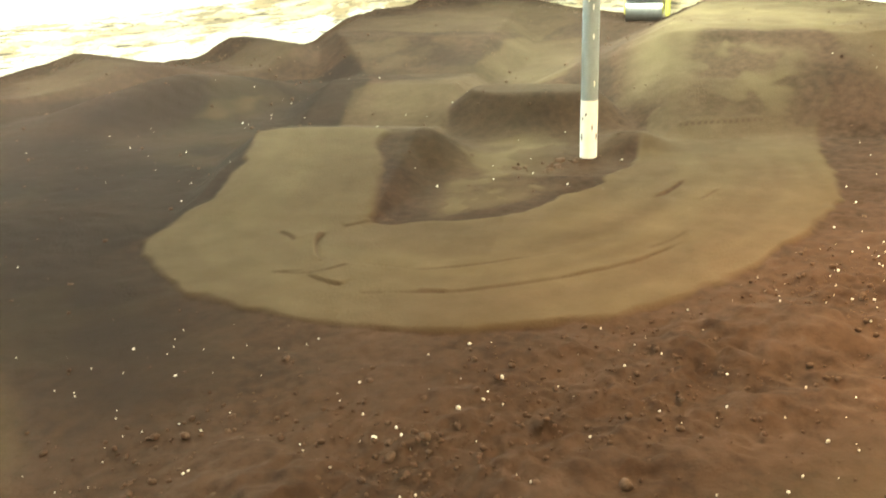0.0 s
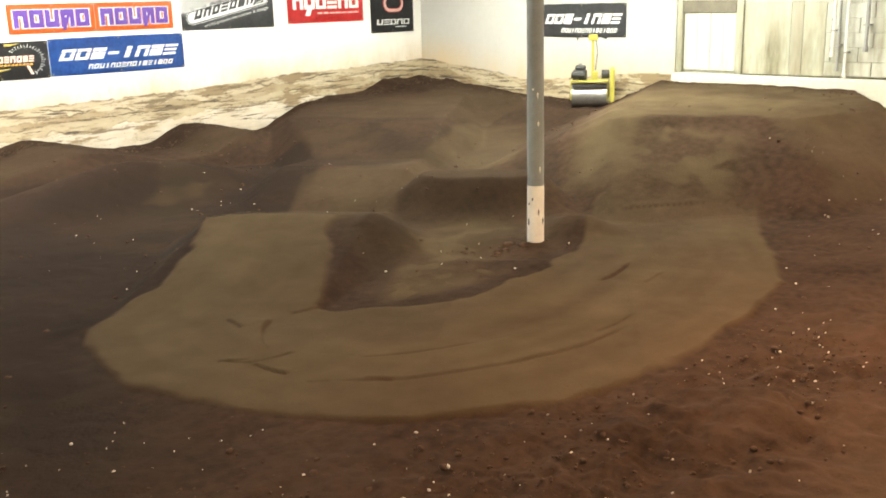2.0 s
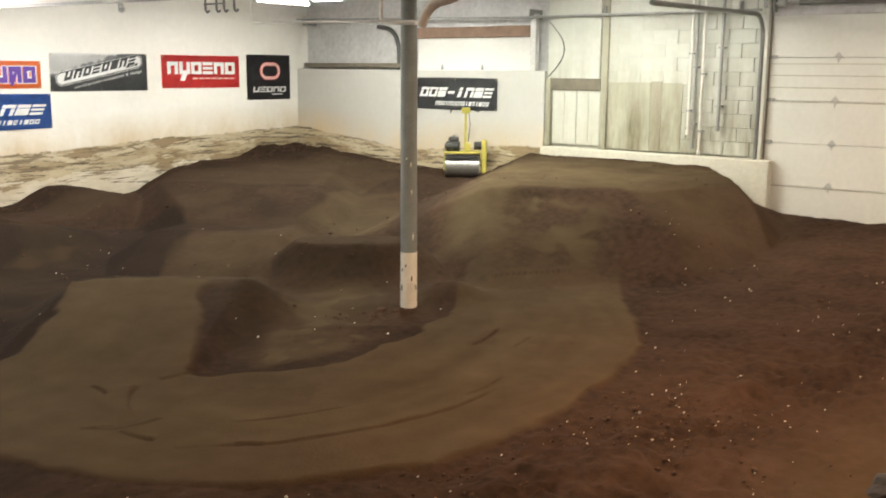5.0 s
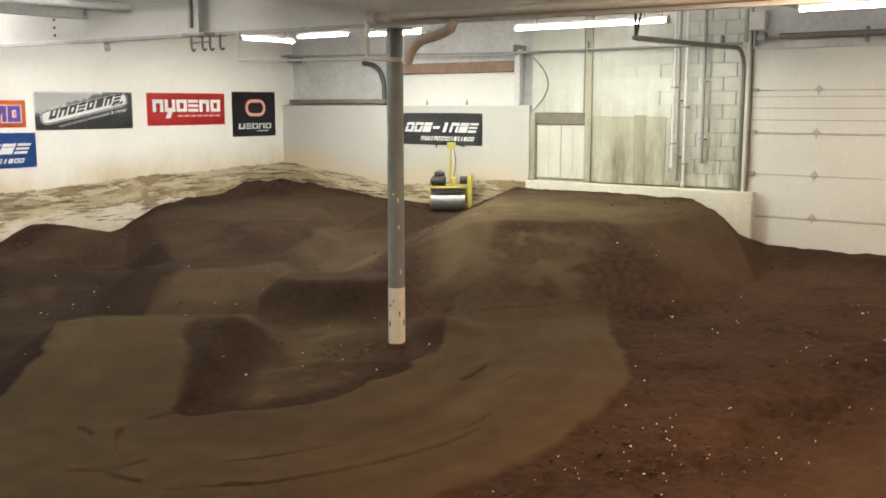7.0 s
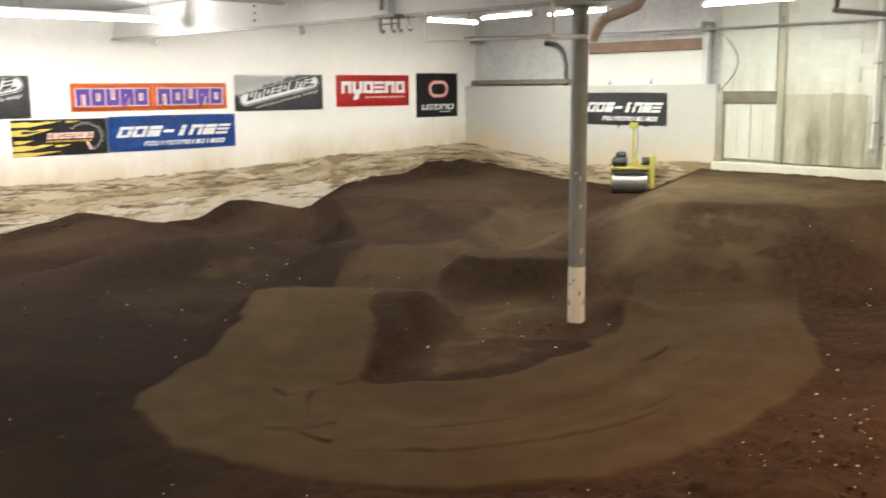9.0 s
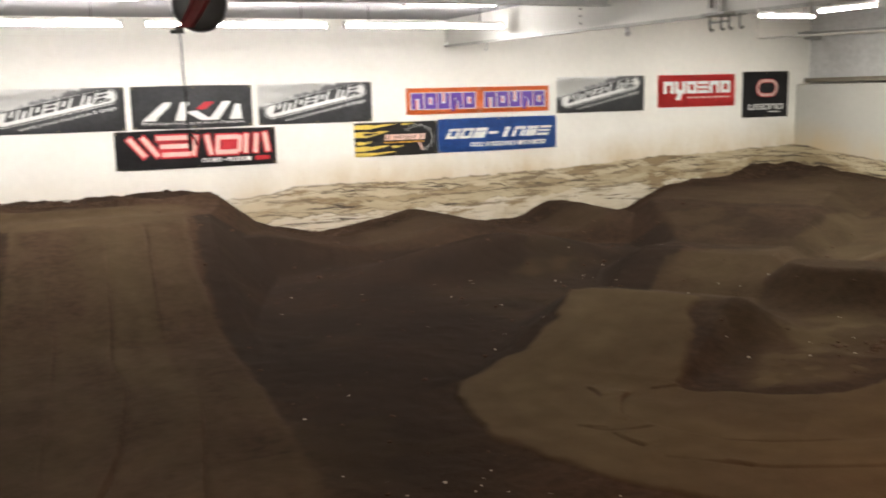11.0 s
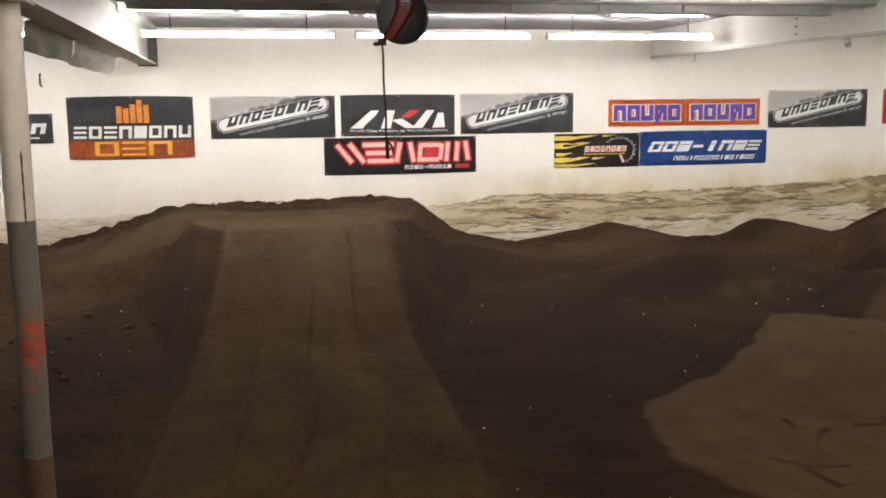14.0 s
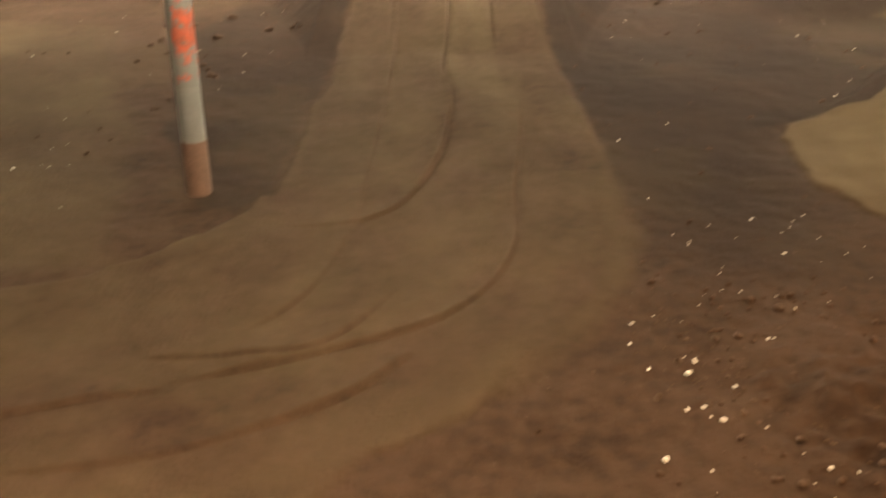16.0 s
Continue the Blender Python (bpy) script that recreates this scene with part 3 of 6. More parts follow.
# ---- the shell ----
def stained_wall(name, line, end=False, upper=(0.80, 0.78, 0.72)):
    """White paint, soaked and flaked in coats below an edge whose height (metres) is the sum of two ranges along the wall."""
    m = mat(name, upper, rough=0.75, vary=0.04, scale=1.1, bump=0.25, bump_scale=30)
    n, l = m.node_tree.nodes, m.node_tree.links
    b = n["Principled BSDF"]
    old = b.inputs["Base Color"].links[0].from_socket
    geo, sep = n.new("ShaderNodeNewGeometry"), n.new("ShaderNodeSeparateXYZ")
    l.new(geo.outputs["Position"], sep.inputs[0])

    def noise_at(scale, stretch, detail=6, rough=0.6):
        mp, t = n.new("ShaderNodeMapping"), n.new("ShaderNodeTexNoise")
        mp.inputs["Scale"].default_value = stretch
        t.inputs["Scale"].default_value, t.inputs["Detail"].default_value, t.inputs["Roughness"].default_value = scale, detail, rough
        l.new(geo.outputs["Position"], mp.inputs["Vector"])
        l.new(mp.outputs[0], t.inputs["Vector"])
        return t.outputs["Fac"]

    def rng(v, a, b2, c=0.0, d=1.0):
        r = n.new("ShaderNodeMapRange")
        for k, x in zip(("From Min", "From Max", "To Min", "To Max"), (a, b2, c, d)):
            r.inputs[k].default_value = x
        l.new(v, r.inputs["Value"])
        return r.outputs[0]

    def math2(op, a, b2):
        r = n.new("ShaderNodeMath")
        r.operation = op
        for i, v in enumerate((a, b2)):
            if isinstance(v, float):
                r.inputs[i].default_value = v
            else:
                l.new(v, r.inputs[i])
        return r.outputs[0]

    def mixc(f, a, col):
        r = n.new("ShaderNodeMix")
        r.data_type = "RGBA"
        l.new(f, r.inputs["Factor"])
        l.new(a, r.inputs["A"])
        r.inputs["B"].default_value = (*col, 1)
        return r.outputs["Result"]

    along = sep.outputs["Y" if end else "X"]
    z = sep.outputs["Z"]
    # height of the soaked edge along the wall
    edge_at = math2("ADD", rng(along, *line[0]), rng(along, *line[1]))
    below_edge = math2("SUBTRACT", edge_at, z)
    clean = rng(along, 2.4, 4.2, 0.38, 1.0) if not end else None

    def layer(depth, scale, swing):
        """How far below the edge of one coat, wavering on its own."""
        w = math2("ADD", rng(noise_at(scale, (1, 1, 0.22), 7, 0.6), 0.25, 0.75, -swing, swing), rng(noise_at(7.0, (1, 1, 0.8), 6, 0.7), 0.3, 0.7, -0.018, 0.018))
        return math2("ADD", math2("ADD", below_edge, w), -depth)

    haze = math2("MULTIPLY", rng(layer(0.0, 0.8, 0.10), -0.55, 0.02), rng(noise_at(1.6, (1, 1, 0.6), 8, 0.66), 0.28, 0.66, 0.2, 1.0))
    if clean is not None:
        haze = math2("MULTIPLY", haze, clean)
    c = mixc(haze, old, (0.57, 0.45, 0.28))
    first = layer(0.0, 0.62, 0.07)
    below = rng(first, -0.008, 0.012)
    if clean is not None:
        below = math2("MULTIPLY", below, clean)
    c = mixc(math2("MULTIPLY", below, rng(noise_at(1.3, (1, 1, 1.8), 7, 0.62), 0.3, 0.62, 0.55, 1.0)), c, (0.45, 0.365, 0.23))
    for depth, scale, swing, col, dark in ((0.10, 0.85, 0.09, (0.53, 0.45, 0.305), 1.0), (0.20, 1.1, 0.12, (0.32, 0.245, 0.14), 1.0), (0.29, 0.9, 0.10, (0.48, 0.40, 0.265), 1.0), (0.44, 1.2, 0.12, (0.62, 0.56, 0.45), 0.9)):
        d = layer(depth, scale, swing)
        c = mixc(math2("MULTIPLY", math2("MULTIPLY", below, rng(d, -0.006, 0.010)), rng(noise_at(1.1 + scale, (1, 1, 1.5), 6, 0.6), 0.32, 0.58, 0.35, 1.0)), c, col)
        thin = rng(math2("ABSOLUTE", d, 0.0), 0.017, 0.004)
        broken = rng(noise_at(1.7 + depth, (1, 1, 0.8), 8, 0.7), 0.47, 0.57, 0.0, dark)
        c = mixc(math2("MULTIPLY", math2("MULTIPLY", thin, broken), below), c, (0.10, 0.075, 0.045))
    grain = math2("MULTIPLY", below, rng(noise_at(2.3, (0.45, 0.45, 2.4), 10, 0.74), 0.46, 0.66, 0.0, 0.45))
    c = mixc(grain, c, (0.34, 0.265, 0.16))
    blotch = math2("MULTIPLY", below, rng(noise_at(0.85, (0.8, 0.8, 2.8), 9, 0.68), 0.54, 0.58, 0.0, 0.9))
    c = mixc(blotch, c, (0.235, 0.165, 0.085))
    smear = math2("MULTIPLY", below, rng(noise_at(2.6, (0.30, 0.30, 3.0), 9, 0.72), 0.54, 0.59, 0.0, 0.9))
    c = mixc(smear, c, (0.15, 0.105, 0.06))
    scrape = math2("MULTIPLY", below, rng(noise_at(4.6, (0.22, 0.22, 3.2), 9, 0.74), 0.566, 0.60, 0.0, 0.95))
    c = mixc(scrape, c, (0.055, 0.04, 0.026))
    rim = math2("MULTIPLY", rng(math2("ABSOLUTE", first, 0.0), 0.022, 0.003), rng(noise_at(1.4, (1, 1, 1), 8, 0.7), 0.46, 0.56, 0.0, 0.85))
    if clean is not None:
        rim = math2("MULTIPLY", rim, clean)
    c = mixc(rim, c, (0.12, 0.088, 0.052))
    speck = math2("MULTIPLY", rng(noise_at(9.0, (1, 1, 1.5), 5, 0.72), 0.63, 0.69), rng(below_edge, -0.36, 0.0))
    c = mixc(speck, c, (0.30, 0.225, 0.13))
    l.new(c, b.inputs["Base Color"])
    return m


wall_white = stained_wall("wall_white", ((6.5, 14.0, 0.95, 1.20), (3.1, 4.0, -0.12, 0.0)))
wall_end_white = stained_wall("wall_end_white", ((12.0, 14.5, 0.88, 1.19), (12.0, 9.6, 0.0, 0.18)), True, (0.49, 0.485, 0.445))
plain_white = mat("plain_white", (0.64, 0.635, 0.595), rough=0.75, vary=0.05, scale=1.5)
paint_grey = mat("paint_grey", (0.52, 0.52, 0.51), rough=0.8, vary=0.18, scale=1.4)
mortar = mat("mortar", (0.40, 0.395, 0.33), rough=0.95, vary=0.3, scale=8)
dark_timber = mat("dark_timber", (0.17, 0.15, 0.11), rough=0.85, vary=0.25, scale=5)
brown_timber = mat("brown_timber", (0.20, 0.13, 0.09), rough=0.85, vary=0.25, scale=5)
stem_paint = mat("stem_paint", (0.56, 0.535, 0.44), rough=0.85, vary=0.12, scale=2.5, bump=0.5, bump_scale=40)
door_paint = mat("door_paint", (0.62, 0.62, 0.56), rough=0.5, vary=0.05, scale=1.6)
galvanised = mat("galvanised", (0.30, 0.30, 0.28), rough=0.5, metal=0.15, vary=0.15, scale=9)
track_steel = mat("track_steel", (0.17, 0.17, 0.155), rough=0.5, metal=0.2, vary=0.2, scale=9)
hinge_grey = mat("hinge_grey", (0.40, 0.40, 0.37), rough=0.55, vary=0.2, scale=12)
dark_metal = mat("dark_metal", (0.07, 0.07, 0.065), rough=0.5, metal=0.5, vary=0.2, scale=9)
steel_white = mat("steel_white", (0.66, 0.66, 0.61), rough=0.5, vary=0.10, scale=2.5, bump=0.1, bump_scale=40)
joist_grey = mat("joist_grey", (0.56, 0.56, 0.54), rough=0.7, vary=0.15, scale=3)
ceiling_grey = mat("ceiling_grey", (0.72, 0.72, 0.70), rough=0.85, vary=0.12, scale=2)
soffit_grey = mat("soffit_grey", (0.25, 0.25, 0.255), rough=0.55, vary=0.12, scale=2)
pvc = mat("pvc", (0.70, 0.68, 0.62), rough=0.4, vary=0.06, scale=6)
foil_tan = mat("foil_tan", (0.55, 0.49, 0.41), rough=0.6, metal=0.0, vary=0.2, scale=12)
tube_glow = mat("tube_glow", (0.9, 0.9, 0.9), emit=((1.0, 0.98, 0.94), 138.0))
tube_far = mat("tube_far", (0.9, 0.9, 0.9), emit=((1.0, 0.98, 0.94), 75.0))
tube_dim = mat("tube_dim", (0.9, 0.9, 0.9), emit=((1.0, 0.98, 0.94), 26.0))
tube_near = mat("tube_near", (0.9, 0.9, 0.9), emit=((1.0, 0.96, 0.88), 135.0))
tube_side = mat("tube_side", (0.9, 0.9, 0.9), emit=((1.0, 0.98, 0.94), 55.0))
tube_warm = mat("tube_warm", (0.9, 0.9, 0.9), emit=((1.0, 0.86, 0.68), 75.0))
fixture_white = mat("fixture_white", (0.55, 0.55, 0.53), rough=0.4, vary=0.03)
column_grey = mat("column_grey", (0.22, 0.245, 0.235), rough=0.5, vary=0.15, scale=7, bump=0.1)
column_dark = mat("column_dark", (0.15, 0.155, 0.145), rough=0.5, vary=0.15, scale=7, bump=0.1)
column_white = mat("column_white", (0.82, 0.80, 0.70), rough=0.5, vary=0.12, scale=7)


def rusted_paint():
    """Dark paint scraped through to rust in a ragged patch."""
    m = mat("column_rust", (0.42, 0.075, 0.035), rough=0.85, vary=0.5, scale=14, second=(0.10, 0.05, 0.035))
    n, l = m.node_tree.nodes, m.node_tree.links
    b = n["Principled BSDF"]
    old = b.inputs["Base Color"].links[0].from_socket
    geo, sep, t, add, r, mix = (n.new("ShaderNode" + k) for k in ("NewGeometry", "SeparateXYZ", "TexNoise", "Math", "MapRange", "Mix"))
    l.new(geo.outputs["Position"], sep.inputs[0])
    l.new(geo.outputs["Position"], t.inputs["Vector"])
    t.inputs["Scale"].default_value, t.inputs["Detail"].default_value, t.inputs["Roughness"].default_value = 16, 7, 0.65
    far = n.new("ShaderNodeMath")
    far.operation = "ABSOLUTE"
    mid = n.new("ShaderNodeMath")
    mid.inputs[1].default_value = -1.03
    l.new(sep.outputs["Z"], mid.inputs[0])
    l.new(mid.outputs[0], far.inputs[0])
    add.operation = "MULTIPLY_ADD"
    add.inputs[1].default_value = -0.75
    l.new(far.outputs[0], add.inputs[0])
    l.new(t.outputs["Fac"], add.inputs[2])
    r.inputs["From Min"].default_value, r.inputs["From Max"].default_value = 0.33, 0.45
    l.new(add.outputs[0], r.inputs["Value"])
    mix.data_type = "RGBA"
    l.new(r.outputs[0], mix.inputs["Factor"])
    mix.inputs["A"].default_value = (0.15, 0.155, 0.145, 1)
    l.new(old, mix.inputs["B"])
    l.new(mix.outputs["Result"], b.inputs["Base Color"])
    return m


column_rust = rusted_paint()
soil_stain = mat("soil_stain", (0.12, 0.07, 0.048), rough=0.9, vary=0.35, scale=10)
scuff = mat("scuff", (0.06, 0.055, 0.05), rough=0.8)


def streaky(name, base, dark, light_z, dark_z):
    """Paint streaked downwards and dirtier towards a splash line."""
    m = mat(name, base, rough=0.85, vary=0.06, scale=1.2)
    n, l = m.node_tree.nodes, m.node_tree.links
    b = n["Principled BSDF"]
    old = b.inputs["Base Color"].links[0].from_socket
    geo, mp, t, sep = n.new("ShaderNodeNewGeometry"), n.new("ShaderNodeMapping"), n.new("ShaderNodeTexNoise"), n.new("ShaderNodeSeparateXYZ")
    mp.inputs["Scale"].default_value = (1, 2.6, 0.45)
    t.inputs["Scale"].default_value, t.inputs["Detail"].default_value, t.inputs["Roughness"].default_value = 1.8, 8, 0.65
    l.new(geo.outputs["Position"], mp.inputs["Vector"])
    l.new(geo.outputs["Position"], sep.inputs[0])
    l.new(mp.outputs[0], t.inputs["Vector"])
    r1, r2, mul, mx = n.new("ShaderNodeMapRange"), n.new("ShaderNodeMapRange"), n.new("ShaderNodeMath"), n.new("ShaderNodeMix")
    r1.inputs["From Min"].default_value, r1.inputs["From Max"].default_value = 0.36, 0.66
    r2.inputs["From Min"].default_value, r2.inputs["From Max"].default_value = light_z, dark_z
    r2.inputs["To Min"].default_value = 0.12
    l.new(t.outputs["Fac"], r1.inputs["Value"])
    l.new(sep.outputs["Z"], r2.inputs["Value"])
    mul.operation = "MULTIPLY"
    l.new(r1.outputs[0], mul.inputs[0])
    l.new(r2.outputs[0], mul.inputs[1])
    mx.data_type = "RGBA"
    l.new(mul.outputs[0], mx.inputs["Factor"])
    l.new(old, mx.inputs["A"])
    mx.inputs["B"].default_value = (*dark, 1)
    # each piece a shade of its own
    piece, shade, own = n.new("ShaderNodeObjectInfo"), n.new("ShaderNodeMapRange"), n.new("ShaderNodeMix")
    shade.inputs["To Min"].default_value, shade.inputs["To Max"].default_value = 0.0, 0.22
    l.new(piece.outputs["Random"], shade.inputs["Value"])
    own.data_type = "RGBA"
    l.new(shade.outputs[0], own.inputs["Factor"])
    l.new(mx.outputs["Result"], own.inputs["A"])
    own.inputs["B"].default_value = (*dark, 1)
    l.new(own.outputs["Result"], b.inputs["Base Color"])
    return m


block_paint = streaky("block_paint", (0.57, 0.585, 0.52), (0.20, 0.175, 0.105), 2.7, 1.4)
sheet_dirty = streaky("sheet_dirty", (0.44, 0.43, 0.335), (0.15, 0.13, 0.075), 2.4, 1.5)
leaf_paint = streaky("leaf_paint", (0.60, 0.61, 0.55), (0.42, 0.40, 0.31), 2.2, 1.1)
dark_streaky = streaky("dark_streaky", (0.36, 0.34, 0.26), (0.17, 0.145, 0.09), 2.4, 1.2)


def slab(name, lo, hi, m, label, category, bevel=0.0, parent=None):
    ob = part(name, box(bmesh.new(), lo, hi, bevel), m, parent)
    return tagged(ob, label, category, kind="structure") if parent is None else ob


EW = WALL_X
slab("wall_north", (WALL_W, WALL_Y, -0.4), (WALL_X + 0.6, WALL_Y + 0.25, CEIL), wall_white, "long white painted wall soaked and flaking along the soil", "wall")
slab("wall_south", (WALL_W, WALL_S - 0.25, -0.4), (WALL_X + 0.6, WALL_S, CEIL), plain_white, "plain white painted wall", "wall")
slab("wall_west", (WALL_W - 0.25, WALL_S - 0.25, -0.4), (WALL_W, WALL_Y + 0.25, CEIL), plain_white, "plain white painted wall", "wall")
slab("ceiling", (WALL_W, WALL_S, CEIL), (WALL_X + 0.6, WALL_Y, CEIL + 0.2), ceiling_grey, "grey painted ceiling deck", "ceiling")

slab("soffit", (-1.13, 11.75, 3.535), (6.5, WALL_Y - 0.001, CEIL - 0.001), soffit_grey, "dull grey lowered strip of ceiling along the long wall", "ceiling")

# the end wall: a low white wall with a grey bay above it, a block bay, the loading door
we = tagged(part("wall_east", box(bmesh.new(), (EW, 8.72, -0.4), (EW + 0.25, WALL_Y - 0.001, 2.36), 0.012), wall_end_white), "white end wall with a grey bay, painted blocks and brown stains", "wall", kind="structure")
part("upper_bay", box(bmesh.new(), (EW + 0.32, 8.72, 2.2), (EW + 0.5, WALL_Y - 0.001, CEIL)), paint_grey, we, "dull grey recessed bay")
part("bay_panel", box(bmesh.new(), (EW + 0.2, 9.12, 2.36), (EW + 0.3, 11.62, 2.93), 0.006), plain_white, we, "white panel above the low wall")
for y in (10.15, 11.05):
    bm = box(bmesh.new(), (EW + 0.18, y - 0.025, 2.37), (EW + 0.21, y + 0.025, 2.40))
    tube(bm, (EW + 0.19, y, 2.40), (EW + 0.19, y, 2.47), 0.022, 8, 0.006)
    part("panel_clip", bm, galvanised, we)
part("lintel", box(bmesh.new(), (EW + 0.14, 9.06, 2.932), (EW + 0.318, 11.68, 3.12), 0.008), brown_timber, we, "brown timber lintel")
part("post", box(bmesh.new(), (EW + 0.06, 8.96, 2.36), (EW + 0.17, 9.07, 3.30), 0.008), joist_grey, we, "grey steel post")
part("ledge_board", box(bmesh.new(), (EW + 0.04, 11.95, 2.40), (EW + 0.22, 14.5, 2.48), 0.006), dark_timber, we, "dark board along the wall's top")
bm = pipe_run(bmesh.new(), [(EW + 0.12, 12.02, 2.34), (EW + 0.12, 12.03, 2.75), (EW + 0.12, 12.10, 2.98), (EW + 0.12, 12.27, 3.12), (EW + 0.12, 12.55, 3.16)], 0.045)
part("bent_pipe", bm, dark_metal, we, "dark bent pipe", True)
# block bay
part("bay_back", box(bmesh.new(), (EW + 0.10, 4.97, -0.4), (EW + 0.35, 8.718, CEIL)), mortar, we)
part("smooth_bay", box(bmesh.new(), (EW + 0.05, 7.72, 2.242), (EW + 0.10, 8.70, 3.98), 0.004), block_paint, we, "smooth concrete above the hatch")
part("pilaster", box(bmesh.new(), (EW + 0.02, 7.56, 1.12), (EW + 0.12, 7.68, 3.98), 0.006), sheet_dirty, we, "narrow dirty pilaster")
part("hatch_lintel", box(bmesh.new(), (EW + 0.03, 7.69, 2.05), (EW + 0.12, 8.66, 2.238), 0.006), dark_timber, we, "dark timber lintel")
for y0, y1 in ((7.70, 8.13), (8.14, 8.60)):
    hl = part("hatch_leaf", box(bmesh.new(), (EW + 0.06, y0, 1.16), (EW + 0.11, y1, 2.046), 0.006), leaf_paint, we, "pale boarded hatch leaf")
    yy = y0 + (y1 - y0) * 0.5
    part("batten", box(bmesh.new(), (EW + 0.052, yy - 0.008, 1.18), (EW + 0.06, yy + 0.008, 2.03)), leaf_paint, hl)
part("jamb", box(bmesh.new(), (EW + 0.0, 8.61, 1.12), (EW + 0.11, 8.70, 2.24), 0.006), sheet_dirty, we)
part("lower_render", box(bmesh.new(), (EW + 0.048, 6.81, 1.13), (EW + 0.10, 7.552, 2.19), 0.003), sheet_dirty, we, "dirty rendered panel")
part("lower_render", box(bmesh.new(), (EW + 0.048, 6.28, 1.13), (EW + 0.10, 6.615, 2.19), 0.003), sheet_dirty, we, "dirty rendered panel")
# dark strip set on the wall in place of a pipe's shadow
part("plaster_strip", box(bmesh.new(), (EW + 0.045, 6.62, 1.13), (EW + 0.10, 6.805, 2.21), 0.004), dark_streaky, we, "dark streaked strip standing for a pipe's shadow")
# stem wall
bm = bmesh.new()
box(bm, (EW - 0.12, 4.82, -0.4), (EW + 0.05, 8.715, 1.11), 0.02)
part("stem_wall", bm, stem_paint, we, "low cream concrete stem wall with a chipped top")
# wall beyond and over the door
part("header", box(bmesh.new(), (EW + 0.02, 1.28, 3.16), (EW + 0.35, 4.965, CEIL)), paint_grey, we, "grey header above the door")
part("far_return", box(bmesh.new(), (EW, WALL_S, -0.4), (EW + 0.35, 1.27, CEIL)), plain_white, we)
# painted blocks, one by one
courses = []
for r in range(14):
    z0 = 1.14 + r * 0.205
    y = 5.00 + (0.0 if r % 2 else 0.2)
    if r % 2 == 0:
        courses.append((5.00, 5.19, z0))
    while y < 7.5:
        y1 = min(y + 0.39, 7.55)
        if y1 - y > 0.06:
            courses.append((y, y1, z0))
        y += 0.40
block_meshes = {}
for y0, y1, z0 in courses:
    # old paint fills the joints of the middle; beside the door they are open
    tight = y0 > 6.15
    key = (round(y1 - y0, 2), tight)
    if key not in block_meshes:
        me = bpy.data.meshes.new("block")
        bm = box(bmesh.new(), (0, 0, 0), (0.05, y1 - y0 + (0.0085 if tight else 0.002), 0.2045 if tight else 0.199), 0.0012 if tight else 0.004)
        bmesh.ops.recalc_face_normals(bm, faces=bm.faces)
        bm.to_mesh(me)
        bm.free()
        me.materials.append(block_paint)
        block_meshes[key] = me
    o = new("block", block_meshes[key])
    o.parent = we
    o.location = (EW + 0.055 + random.uniform(0, 0.0015 if tight else 0.009), y0, z0)

# the overhead door
door = thing("door_1", "closed pale sectional overhead door, scuffed near the ground", "door", (EW + 0.06, 4.96, 0), kind="structure")
for i in range(6):
    z0 = 0.163 - 0.603 + 0.603 * i
    z1 = min(z0 + 0.599, 3.16)
    bm = box(bmesh.new(), (0, -3.66, z0), (0.05, 0, z1), 0.006)
    s = part("section", bm, door_paint, door)
    for f in ((0.30, 0.58, 0.85) if i == 4 else (0.5,)):
        if i == 4 or i % 2:
            zz = z0 + 0.603 * (f if i == 4 else 0.97)
            part("rib", box(bmesh.new(), (-0.006, -3.64, zz - 0.006), (-0.0005, -0.02, zz + 0.006)), sheet_dirty, s)
    for y in (-0.94, -2.2):
        if 0 < i < 6:
            bm = bmesh.new()
            c = [bm.verts.new((-0.012, y + a, z0 + b)) for a, b in ((-0.03, 0.0), (-0.05, -0.012), (-0.05, 0.02), (0, 0.075), (0.05, 0.02), (0.05, -0.012), (0.03, 0.0), (0, -0.075))]
            e = [bm.verts.new((-0.0005, v.co.y, v.co.z)) for v in c]
            bm.faces.new(c)
            for k in range(8):
                bm.faces.new((c[k], c[k - 1], e[k - 1], e[k]))
            bmesh.ops.recalc_face_normals(bm, faces=bm.faces[:])
            tube(bm, (-0.02, y - 0.05, z0), (-0.02, y + 0.05, z0), 0.012, 8)
            part("hinge", bm, hinge_grey, s, "grey steel hinge plate")
    bm = box(bmesh.new(), (-0.03, -0.10, z0 - 0.02), (0.0, -0.005, z0 + 0.03), 0.004)
    tube(bm, (-0.015, -0.02, z0), (-0.015, 0.09, z0), 0.012, 8)
    part("roller_bracket", bm, galvanised, s)
part("bottom_seal", box(bmesh.new(), (0.0, -3.66, 0.05), (0.04, 0.0, 0.16)), dark_metal, door)


track = thing("door_track", "galvanised overhead door track curving back under the ceiling", "door track", (0, 0, 0), kind="structure")
pts = [(EW - 0.02, 5.07, 0.35), (EW - 0.02, 5.07, 2.87)]
pts += [(EW - 0.02 - 0.30 * (1 - math.cos(a)), 5.07, 2.87 + 0.30 * math.sin(a)) for a in (0.3, 0.6, 0.9, 1.2, 1.5707)]
pts += [(EW - 3.6, 5.07, 3.135)]
part("rail", pipe_run(bmesh.new(), pts, 0.031, 8), track_steel, track, "", True)
part("angle", box(bmesh.new(), (EW - 0.04, 4.985, 0.3), (EW + 0.05, 5.03, 3.25), 0.003), leaf_paint, track)
bm = tube(bmesh.new(), (EW - 3.56, 5.07, 3.13), (EW - 3.62, 5.07, CEIL), 0.018, 6)
